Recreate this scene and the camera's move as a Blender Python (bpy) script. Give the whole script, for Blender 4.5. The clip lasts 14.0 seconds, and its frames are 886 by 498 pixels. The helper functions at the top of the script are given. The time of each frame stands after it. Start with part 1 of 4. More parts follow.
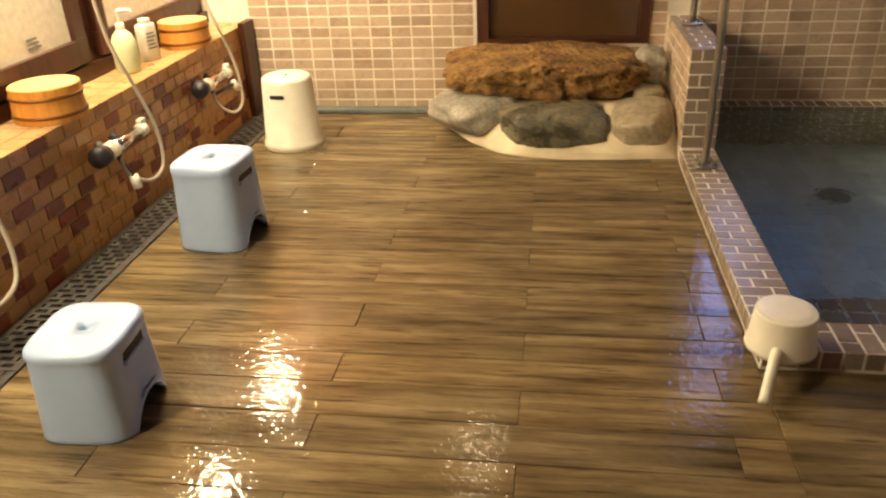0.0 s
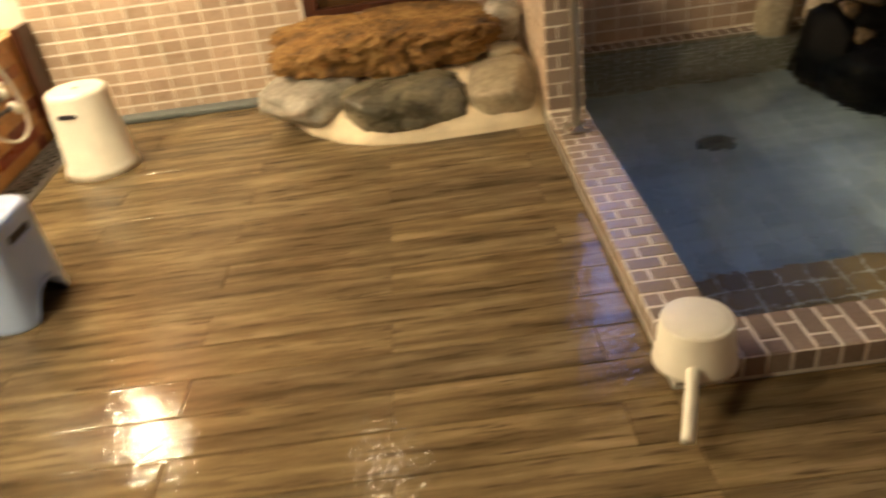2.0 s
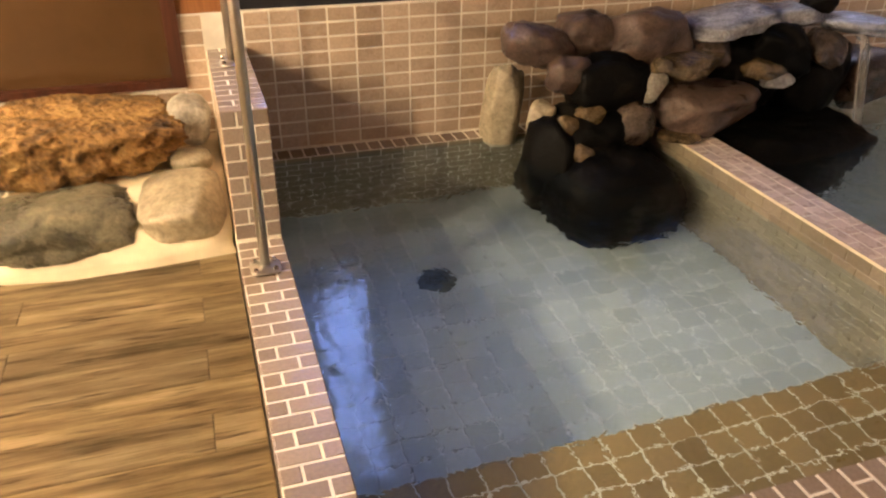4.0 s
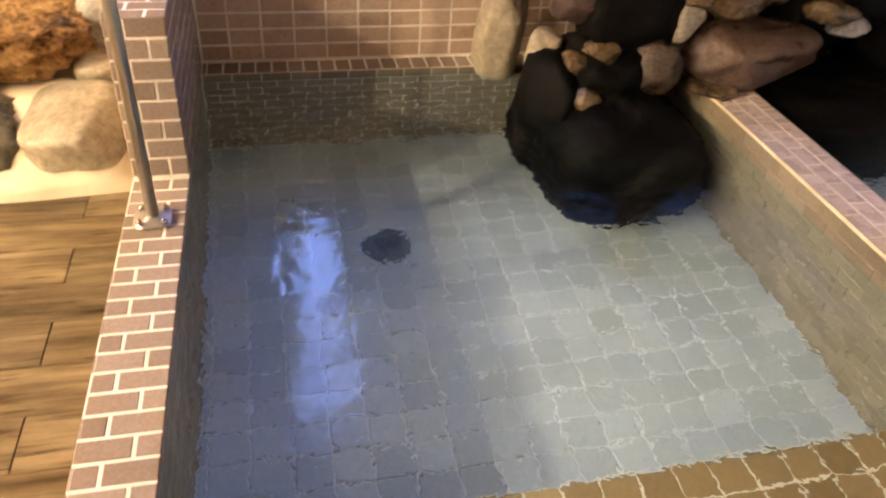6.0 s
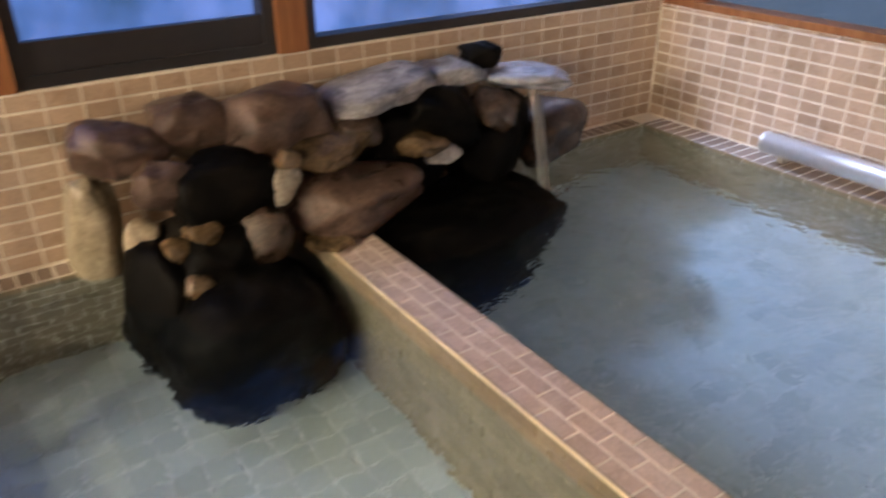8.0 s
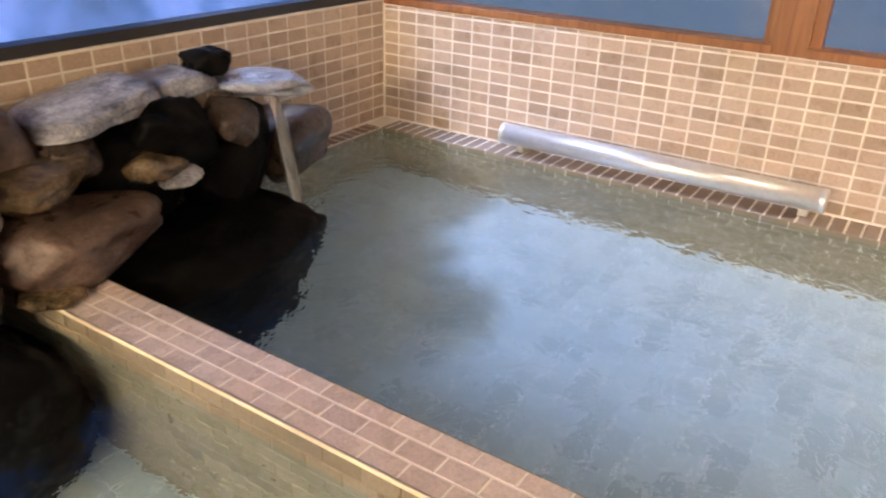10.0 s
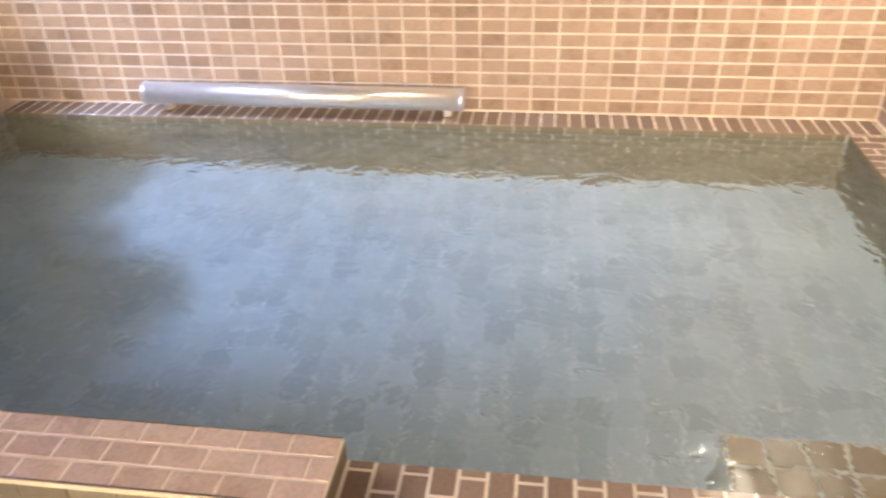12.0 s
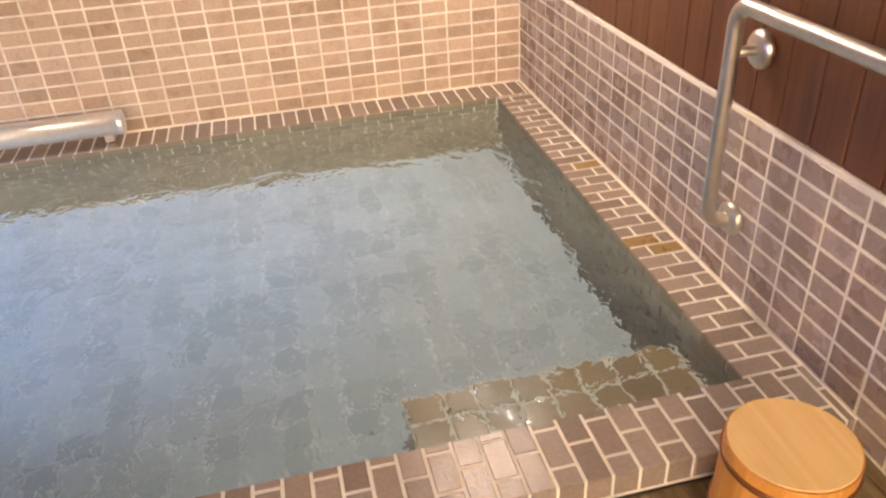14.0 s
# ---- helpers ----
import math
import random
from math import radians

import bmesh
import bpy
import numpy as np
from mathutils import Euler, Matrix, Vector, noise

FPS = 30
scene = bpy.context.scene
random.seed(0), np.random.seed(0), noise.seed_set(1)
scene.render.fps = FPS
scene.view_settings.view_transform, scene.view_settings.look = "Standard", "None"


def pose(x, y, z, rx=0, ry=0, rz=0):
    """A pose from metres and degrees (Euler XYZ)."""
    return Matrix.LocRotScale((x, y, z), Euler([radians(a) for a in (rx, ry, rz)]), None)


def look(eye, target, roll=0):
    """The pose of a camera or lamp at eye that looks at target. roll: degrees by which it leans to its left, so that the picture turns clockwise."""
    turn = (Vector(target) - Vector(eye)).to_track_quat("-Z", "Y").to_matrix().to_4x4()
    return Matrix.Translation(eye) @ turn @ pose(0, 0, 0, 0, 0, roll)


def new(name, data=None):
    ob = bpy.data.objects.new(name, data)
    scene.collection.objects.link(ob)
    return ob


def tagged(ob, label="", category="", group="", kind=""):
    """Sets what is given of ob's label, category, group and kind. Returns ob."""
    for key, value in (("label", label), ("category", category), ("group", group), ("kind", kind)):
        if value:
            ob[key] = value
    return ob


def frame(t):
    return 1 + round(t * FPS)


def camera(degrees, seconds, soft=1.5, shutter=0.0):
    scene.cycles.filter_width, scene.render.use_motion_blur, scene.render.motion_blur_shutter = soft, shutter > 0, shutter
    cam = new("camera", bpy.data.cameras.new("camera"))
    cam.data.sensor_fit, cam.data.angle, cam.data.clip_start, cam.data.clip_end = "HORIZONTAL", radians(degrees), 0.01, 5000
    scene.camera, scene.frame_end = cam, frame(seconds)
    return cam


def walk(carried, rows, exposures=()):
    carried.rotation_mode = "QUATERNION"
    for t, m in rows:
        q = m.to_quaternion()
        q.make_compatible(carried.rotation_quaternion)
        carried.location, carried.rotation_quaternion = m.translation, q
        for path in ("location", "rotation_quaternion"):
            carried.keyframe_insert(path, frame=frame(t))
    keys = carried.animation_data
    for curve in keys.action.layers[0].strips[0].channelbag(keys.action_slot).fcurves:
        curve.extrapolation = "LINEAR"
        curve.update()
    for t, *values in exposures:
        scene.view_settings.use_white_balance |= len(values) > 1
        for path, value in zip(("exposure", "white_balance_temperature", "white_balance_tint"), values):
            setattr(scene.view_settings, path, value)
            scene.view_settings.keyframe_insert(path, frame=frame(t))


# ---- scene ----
cam = camera(60.2, 14.0, soft=2.1, shutter=0.5)
PATH = [
    (0, (-0.675, -0.549, 1.462), (-0.942, 1.21, 0.548), -2.4),
    (0.5, (-0.662, -0.446, 1.454), (-0.995, 1.303, 0.543), -1.9),
    (1, (-0.651, -0.345, 1.421), (-0.998, 1.363, 0.44), -3.5),
    (1.5, (-0.629, -0.182, 1.402), (-0.903, 1.511, 0.373), -7.6),
    (2, (-0.541, 0.042, 1.399), (-0.551, 1.755, 0.366), -7.7),
    (2.5, (-0.403, 0.194, 1.423), (-0.088, 1.877, 0.39), -7.0),
    (3, (-0.276, 0.331, 1.469), (0.271, 2.039, 0.585), -2.9),
    (5.5, (0.324, 1.099, 1.409), (0.79, 2.658, 0.246), 4.9),
    (6, (0.46, 1.149, 1.369), (0.853, 2.705, 0.176), 4.0),
    (6.5, (0.572, 1.15, 1.367), (0.814, 2.62, 0.033), 5.3),
    (7, (0.698, 1.154, 1.392), (1.086, 2.697, 0.18), 3.1),
    (7.5, (0.801, 1.124, 1.431), (1.559, 2.655, 0.392), 0.8),
    (8, (1.009, 1.227, 1.476), (2.008, 2.693, 0.552), -0.3),
    (8.2, (1.063, 1.261, 1.48), (2.147, 2.673, 0.566), -0.3),
    (10.3, (1.062, 1.555, 1.329), (2.612, 2.456, 0.441), 0.8),
    (10.5, (1.075, 1.574, 1.326), (2.649, 2.413, 0.421), 0.0),
    (11, (1.083, 1.574, 1.323), (2.718, 2.214, 0.364), -0.8),
    (11.5, (1.1, 1.504, 1.335), (2.787, 1.939, 0.352), -1.3),
    (12, (1.087, 1.423, 1.375), (2.787, 1.673, 0.351), -1.6),
    (12.5, (1.079, 1.331, 1.384), (2.801, 1.341, 0.367), -1.9),
    (13, (1.066, 1.237, 1.371), (2.789, 1.029, 0.377), -1.5),
    (13.5, (1.054, 1.185, 1.39), (2.752, 0.838, 0.393), -1.3),
    (14, (1.062, 1.12, 1.376), (2.726, 0.772, 0.322), -3.4),
]

EXPOSURES = [(0.0, -0.65, 6150, 11), (2.0, -0.66, 6150, 12), (2.5, -0.70, 6300, 16), (3.0, -0.34, 6350, 17), (5.3, 0.7, 6150, 22), (7.0, 0.62, 6050, 20), (8.0, 0.36, 5700, 17), (10.3, 0.77, 5740, 17), (12.0, 0.70, 5900, 19), (14.0, 0.57, 5980, 22)]
walk(cam, [(t, look(eye, target, roll)) for t, eye, target, roll in PATH], EXPOSURES)

# ---- plan, in metres ----
RIM = 0.07            # top of the pool rims over the floor
WIDE = 0.174          # width of the rims, one and a half tiles
TL, TH = 0.116, 0.064   # pitch of the tiles
FRONT = 1.521         # outer face of the small pool's front rim
INNER = FRONT + WIDE
BACK = 4.22           # face of the back wall
DIV0, DIV1 = 2.103, 2.307
DIVTOP = 0.138
EAST = 4.555          # face of the far wall
SOUTH = -0.05         # face of the wall beside the big pool
LEDGE = 4.376         # inner edge of the far ledge
SLEDGE = 0.124
BED = -0.60           # floor of the small pool
BIGBED = -0.51        # floor of the big pool
SURFACE = 0.045       # water level
WEST = -2.59          # face of the washing bench
BENCH = 0.575
WESTWALL = -2.88
DADO = 0.735
EDADO = 0.708         # top of the far wall's tiles
ROOF = 2.45
PILLAR = 3.33
PILTOP = RIM + 8 * TH

# ---- world ----
world = bpy.data.worlds.new("dusk_sky")
scene.world = world
world.use_nodes = True
wn = world.node_tree.nodes
sky = wn.new("ShaderNodeTexSky")
sky.sky_type = "NISHITA"
sky.sun_disc = False
sky.sun_elevation = radians(3)
sky.sun_rotation = radians(200)
wn["Background"].inputs["Strength"].default_value = 0.05
world.node_tree.links.new(sky.outputs[0], wn["Background"].inputs["Color"])

# added spot lamp, in place of cool sky light through the last back window
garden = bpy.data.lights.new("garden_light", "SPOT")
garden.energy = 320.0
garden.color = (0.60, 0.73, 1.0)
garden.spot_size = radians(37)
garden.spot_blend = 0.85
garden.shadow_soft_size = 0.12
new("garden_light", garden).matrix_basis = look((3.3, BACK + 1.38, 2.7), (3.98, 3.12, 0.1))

# ---- materials ----
def shader(name, rough=0.5, metal=0.0, coat=0.0):
    m = bpy.data.materials.new(name)
    m.use_nodes = True
    nt = m.node_tree
    p = nt.nodes["Principled BSDF"]
    p.inputs["Roughness"].default_value = rough
    p.inputs["Metallic"].default_value = metal
    p.inputs["Coat Weight"].default_value = coat
    return m, nt, p


def link(nt, a, b):
    nt.links.new(a, b)


def coords(nt, scale=(1, 1, 1), kind="Object", turn=(0, 0, 0)):
    c = nt.nodes.new("ShaderNodeTexCoord")
    mp = nt.nodes.new("ShaderNodeMapping")
    mp.inputs["Scale"].default_value = scale
    mp.inputs["Rotation"].default_value = turn
    if kind == "World":
        g = nt.nodes.new("ShaderNodeNewGeometry")
        link(nt, g.outputs["Position"], mp.inputs["Vector"])
    else:
        link(nt, c.outputs[kind], mp.inputs["Vector"])
    return mp.outputs["Vector"]


def noise_of(nt, vec, scale, detail=4, rough=0.55, warp=0.0):
    n = nt.nodes.new("ShaderNodeTexNoise")
    n.inputs["Scale"].default_value = scale
    n.inputs["Detail"].default_value = detail
    n.inputs["Roughness"].default_value = rough
    n.inputs["Distortion"].default_value = warp
    link(nt, vec, n.inputs["Vector"])
    return n.outputs["Fac"]


def ramp(nt, fac, stops):
    r = nt.nodes.new("ShaderNodeValToRGB")
    el = r.color_ramp.elements
    while len(el) < len(stops):
        el.new(0.5)
    for e, (pos, col) in zip(el, stops):
        e.position = pos
        e.color = (*col, 1) if len(col) == 3 else col
    link(nt, fac, r.inputs["Fac"])
    return r.outputs["Color"]


def mix(nt, fac, a, b, mode="MIX"):
    n = nt.nodes.new("ShaderNodeMix")
    n.data_type = "RGBA"
    n.blend_type = mode
    for value, slot in ((fac, n.inputs[0]), (a, n.inputs[6]), (b, n.inputs[7])):
        if isinstance(value, (int, float)):
            slot.default_value = value
        elif isinstance(value, tuple):
            slot.default_value = (*value, 1)
        else:
            link(nt, value, slot)
    return n.outputs[2]


def maths(nt, op, a, b=0.0):
    n = nt.nodes.new("ShaderNodeMath")
    n.operation = op
    for value, slot in ((a, n.inputs[0]), (b, n.inputs[1])):
        if isinstance(value, (int, float)):
            slot.default_value = value
        else:
            link(nt, value, slot)
    return n.outputs[0]


def bump(nt, p, height, strength=0.2, distance=0.002):
    b = nt.nodes.new("ShaderNodeBump")
    b.inputs["Strength"].default_value = strength
    b.inputs["Distance"].default_value = distance
    link(nt, height, b.inputs["Height"])
    link(nt, b.outputs["Normal"], p.inputs["Normal"])


def chance(nt):
    """A random number for each piece, be it an object or an island of a mesh."""
    o = nt.nodes.new("ShaderNodeObjectInfo")
    g = nt.nodes.new("ShaderNodeNewGeometry")
    return maths(nt, "FRACT", maths(nt, "ADD", o.outputs["Random"], g.outputs["Random Per Island"]))


def plain(name, col, rough=0.5, metal=0.0, vary=0.08, scale=30, coat=0.0, relief=0.05):
    m, nt, p = shader(name, rough, metal, coat)
    v = coords(nt)
    n = noise_of(nt, v, scale)
    lo = tuple(c * (1 - vary * 1.6) for c in col)
    hi = tuple(min(1, c * (1 + vary)) for c in col)
    link(nt, ramp(nt, n, [(0.3, lo), (0.7, hi)]), p.inputs["Base Color"])
    rr = maths(nt, "MULTIPLY_ADD", noise_of(nt, v, scale * 0.3), 0.15)
    nt.nodes[-1].inputs[2].default_value = max(0.02, rough - 0.07)
    link(nt, rr, p.inputs["Roughness"])
    if relief:
        bump(nt, p, noise_of(nt, v, scale * 4), relief, 0.001)
    return m


def tile_stuff(name, stops, rough=0.28, stain=(0.25, 0.16, 0.07), stains=0.35, relief=0.12, grit=55, gloss=0.5):
    m, nt, p = shader(name, rough)
    p.inputs["Specular IOR Level"].default_value = gloss
    c = chance(nt)
    base = ramp(nt, c, stops)
    v = coords(nt, kind="World")
    grain = ramp(nt, noise_of(nt, v, 90, 5, 0.65), [(0.25, (0.80, 0.80, 0.80)), (0.75, (1.12, 1.12, 1.12))])
    col = mix(nt, 1.0, base, grain, "MULTIPLY")
    big = ramp(nt, noise_of(nt, v, 2.6, 5), [(0.52, (0, 0, 0)), (0.8, (1, 1, 1))])
    col = mix(nt, maths(nt, "MULTIPLY", big, stains), col, stain)
    link(nt, col, p.inputs["Base Color"])
    link(nt, ramp(nt, noise_of(nt, v, 14), [(0.3, (rough * 0.75,) * 3), (0.7, (min(1, rough * 1.5),) * 3)]), p.inputs["Roughness"])
    bump(nt, p, noise_of(nt, v, grit, 3), relief, 0.0015)
    return m


WALL_TILE = tile_stuff("tan_wall_tile", [(0.0, (0.39, 0.285, 0.20)), (0.2, (0.46, 0.34, 0.243)), (0.5, (0.52, 0.392, 0.285)), (0.8, (0.57, 0.435, 0.32)), (1.0, (0.49, 0.365, 0.265))])
SOUTH_TILE = tile_stuff("mauve_brown_wall_tile", [(0.0, (0.25, 0.185, 0.16)), (0.5, (0.315, 0.24, 0.21)), (1.0, (0.375, 0.295, 0.26))], 0.25)
RIM_TILE = tile_stuff("grey_brown_rim_tile", [(0.0, (0.245, 0.195, 0.16)), (0.5, (0.295, 0.236, 0.196)), (1.0, (0.35, 0.286, 0.24))], 0.17, relief=0.75, grit=110, gloss=0.3)
CAP_TILE = tile_stuff("pale_mauve_divider_tile", [(0.0, (0.56, 0.455, 0.395)), (0.5, (0.62, 0.51, 0.445)), (1.0, (0.67, 0.56, 0.49))], 0.25, (0.45, 0.26, 0.10), 0.3)
BRICK_TILE = tile_stuff("orange_brown_bench_tile", [(0.0, (0.15, 0.022, 0.010)), (0.24, (0.27, 0.055, 0.018)), (0.30, (0.43, 0.205, 0.06)), (0.7, (0.54, 0.29, 0.09)), (1.0, (0.46, 0.22, 0.06))], 0.3, (0.16, 0.07, 0.02))
BENCH_TILE = tile_stuff("tan_bench_top_tile", [(0.0, (0.46, 0.27, 0.11)), (0.5, (0.54, 0.34, 0.15)), (1.0, (0.60, 0.40, 0.19))], 0.3, (0.30, 0.15, 0.05))
DEEP_TILE = tile_stuff("olive_brown_pool_tile", [(0.0, (0.20, 0.165, 0.11)), (0.5, (0.24, 0.20, 0.135)), (1.0, (0.28, 0.235, 0.165))], 0.35, (0.10, 0.09, 0.04), 0.5)
STEP_TILE = tile_stuff("golden_brown_step_tile", [(0.0, (0.24, 0.152, 0.06)), (0.5, (0.29, 0.188, 0.076)), (1.0, (0.345, 0.228, 0.098))], 0.35, (0.16, 0.11, 0.04), 0.4)
OCHRE_TILE = tile_stuff("ochre_stained_tile", [(0.0, (0.25, 0.165, 0.055)), (1.0, (0.30, 0.20, 0.07))], 0.3)
BED_TILE = tile_stuff("pale_grey_pool_floor_tile", [(0.0, (0.44, 0.49, 0.51)), (0.5, (0.50, 0.555, 0.575)), (1.0, (0.55, 0.61, 0.63))], 0.4, (0.36, 0.39, 0.38), 0.35)


def grout_stuff(name, col):
    m, nt, p = shader(name, 0.8)
    v = coords(nt, kind="World")
    c = ramp(nt, noise_of(nt, v, 7, 6), [(0.3, tuple(x * 0.72 for x in col)), (0.7, col)])
    link(nt, c, p.inputs["Base Color"])
    bump(nt, p, noise_of(nt, v, 240, 2), 0.3, 0.001)
    return m


GROUT = grout_stuff("cream_grout", (0.90, 0.84, 0.73))
DARK_GROUT = grout_stuff("stained_bench_grout", (0.42, 0.28, 0.14))
DEEP_GROUT = grout_stuff("brown_pool_grout", (0.27, 0.23, 0.16))
BED_GROUT = grout_stuff("pale_pool_floor_grout", (0.76, 0.79, 0.78))
STEP_GROUT = grout_stuff("cream_step_grout", (0.80, 0.73, 0.58))
MORTAR = grout_stuff("cream_mortar", (0.86, 0.74, 0.52))


def plank_stuff():
    m, nt, p = shader("wet_weathered_oak_plank", 0.2)
    c = chance(nt)
    o = nt.nodes.new("ShaderNodeCombineXYZ")
    link(nt, maths(nt, "MULTIPLY", c, 37.0), o.inputs["X"])
    link(nt, maths(nt, "MULTIPLY", c, 91.0), o.inputs["Y"])
    g = nt.nodes.new("ShaderNodeNewGeometry")
    add = nt.nodes.new("ShaderNodeVectorMath")
    add.operation = "ADD"
    link(nt, g.outputs["Position"], add.inputs[0])
    link(nt, o.outputs["Vector"], add.inputs[1])
    mp = nt.nodes.new("ShaderNodeMapping")
    mp.inputs["Scale"].default_value = (0.8, 9.5, 1.0)
    link(nt, add.outputs[0], mp.inputs["Vector"])
    band = noise_of(nt, mp.outputs[0], 1.9, 7, 0.55, 0.22)
    mp2 = nt.nodes.new("ShaderNodeMapping")
    mp2.inputs["Scale"].default_value = (1.0, 22.0, 1.0)
    link(nt, add.outputs[0], mp2.inputs["Vector"])
    fine = noise_of(nt, mp2.outputs[0], 9, 6, 0.7, 0.3)
    col = ramp(nt, band, [(0.28, (0.070, 0.052, 0.029)), (0.42, (0.150, 0.113, 0.061)), (0.57, (0.225, 0.173, 0.095)), (0.74, (0.315, 0.248, 0.148))])
    col = mix(nt, 1.0, col, ramp(nt, fine, [(0.32, (0.80, 0.80, 0.80)), (0.60, (1.10, 1.10, 1.10))]), "MULTIPLY")
    col = mix(nt, 1.0, col, ramp(nt, c, [(0.0, (0.82, 0.82, 0.85)), (1.0, (1.12, 1.08, 1.02))]), "MULTIPLY")
    blotch = ramp(nt, noise_of(nt, coords(nt, (1.0, 2.2, 1.0), "World"), 2.4, 4), [(0.3, (0.66, 0.64, 0.62)), (0.65, (1.12, 1.12, 1.1))])
    col = mix(nt, 1.0, col, blotch, "MULTIPLY")
    knots = ramp(nt, noise_of(nt, mp.outputs[0], 5.5, 3), [(0.55, (0, 0, 0)), (0.70, (1, 1, 1))])
    col = mix(nt, maths(nt, "MULTIPLY", knots, 0.75), col, (0.035, 0.022, 0.014))
    link(nt, col, p.inputs["Base Color"])
    w = coords(nt, kind="World")
    wet = noise_of(nt, w, 3.2, 4)
    link(nt, ramp(nt, wet, [(0.38, (0.02,) * 3), (0.66, (0.08,) * 3)]), p.inputs["Roughness"])
    drops = noise_of(nt, w, 40, 2, 0.5)
    hollow = maths(nt, "ADD", maths(nt, "MULTIPLY", drops, 1.0), maths(nt, "MULTIPLY", fine, 0.015))
    bump(nt, p, hollow, 0.42, 0.0042)
    p.inputs["Specular IOR Level"].default_value = 0.2
    return m


PLANK = plank_stuff()
SEAM = plain("dark_floor_seam", (0.06, 0.044, 0.028), 0.5)


def wood_stuff(name, dark, light, rough=0.4, axis=2):
    m, nt, p = shader(name, rough)
    sc = [14.0, 14.0, 14.0]
    sc[axis] = 0.9
    v = coords(nt, tuple(sc), "World")
    n = noise_of(nt, v, 2.2, 6, 0.6, 0.8)
    base = ramp(nt, n, [(0.3, dark), (0.7, light)])
    link(nt, base, p.inputs["Base Color"])
    bump(nt, p, n, 0.12, 0.002)
    return m


WOOD_DARK = wood_stuff("dark_red_brown_wood", (0.03, 0.009, 0.005), (0.085, 0.026, 0.012), 0.38)
WOOD_PANEL = wood_stuff("reddish_brown_wall_boards", (0.075, 0.024, 0.009), (0.145, 0.052, 0.02), 0.42)
WOOD_ORANGE = wood_stuff("orange_brown_timber", (0.20, 0.075, 0.022), (0.36, 0.15, 0.05), 0.42)
WOOD_CEILING = wood_stuff("dark_ceiling_boards_wood", (0.03, 0.016, 0.008), (0.06, 0.033, 0.016), 0.5, 0)
FRAME_BLACK = plain("black_window_frame", (0.018, 0.018, 0.022), 0.35)
TUB_WOOD = wood_stuff("honey_cypress_wood", (0.54, 0.225, 0.035), (0.70, 0.34, 0.068), 0.42)
TUB_TOP = wood_stuff("pale_cypress_wood", (0.76, 0.49, 0.18), (0.86, 0.60, 0.27), 0.45, 0)
TUB_BAND = plain("dark_copper_band", (0.22, 0.085, 0.018), 0.35, 0.4)
WHITE_PLASTIC = plain("cream_white_plastic", (0.88, 0.85, 0.74), 0.33, 0, 0.04, 12, 0.1, 0.02)
# blue-white plastic, its blue deepened to carry the bluish fill light
BLUE_FILL_PLASTIC = plain("blue_white_plastic_blue_fill", (0.42, 0.56, 0.86), 0.3, 0, 0.03, 12, 0.15, 0.02)
# near-black for the shade inside the stools' holes and grip slots
HOLE_SHADE = plain("hole_shade_dark", (0.02, 0.02, 0.03), 0.5)
STEEL = plain("brushed_stainless_steel", (0.62, 0.59, 0.53), 0.36, 1.0, 0.05, 60)
SATIN = plain("satin_white_metal", (0.78, 0.78, 0.78), 0.38, 0.7, 0.04, 40)
CHROME = plain("chrome", (0.7, 0.7, 0.7), 0.12, 1.0, 0.03, 40)
DARK_METAL = plain("tarnished_dark_metal", (0.05, 0.05, 0.06), 0.35, 0.6)
HOSE_GREY = plain("ribbed_grey_white_hose", (0.62, 0.57, 0.47), 0.4, 0.2, 0.05, 90)
GRATE = plain("worn_grey_drain_grate", (0.10, 0.095, 0.09), 0.4, 0.2, 0.2, 25)
# black that stands for the shade down in the drain
PIT_SHADE = plain("drain_shade_black", (0.006, 0.006, 0.006), 0.6)
BOTTLE_GREEN = plain("pale_green_bottle_plastic", (0.62, 0.70, 0.45), 0.35, 0, 0.04)
PRINT_GREY = plain("grey_print", (0.25, 0.26, 0.24), 0.6)
PAPER = plain("white_notice_sheet", (0.74, 0.70, 0.60), 0.55)


def rock_stuff(name, dark, mid, light, rough=0.6, pores=0.0, scale=7, gloss=0.4):
    m, nt, p = shader(name, rough)
    v = coords(nt, kind="World")
    n = noise_of(nt, v, scale, 8, 0.65, 0.4)
    col = ramp(nt, n, [(0.28, dark), (0.5, mid), (0.74, light)])
    spots = noise_of(nt, v, scale * 9, 4, 0.7)
    col = mix(nt, 1.0, col, ramp(nt, spots, [(0.3, (0.6, 0.6, 0.6)), (0.65, (1.15, 1.15, 1.15))]), "MULTIPLY")
    if pores:
        vo = nt.nodes.new("ShaderNodeTexVoronoi")
        vo.inputs["Scale"].default_value = 27
        link(nt, v, vo.inputs["Vector"])
        hole = ramp(nt, vo.outputs["Distance"], [(0.12, (0.25, 0.16, 0.1)), (0.34, (1, 1, 1))])
        col = mix(nt, pores, col, mix(nt, 1.0, col, hole, "MULTIPLY"))
        bump(nt, p, maths(nt, "ADD", vo.outputs["Distance"], spots), 1.0, 0.02)
    else:
        bump(nt, p, maths(nt, "ADD", spots, n), 0.6, 0.008)
    link(nt, col, p.inputs["Base Color"])
    link(nt, ramp(nt, n, [(0.3, (rough * 0.6,) * 3), (0.7, (rough,) * 3)]), p.inputs["Roughness"])
    p.inputs["Specular IOR Level"].default_value = gloss
    return m


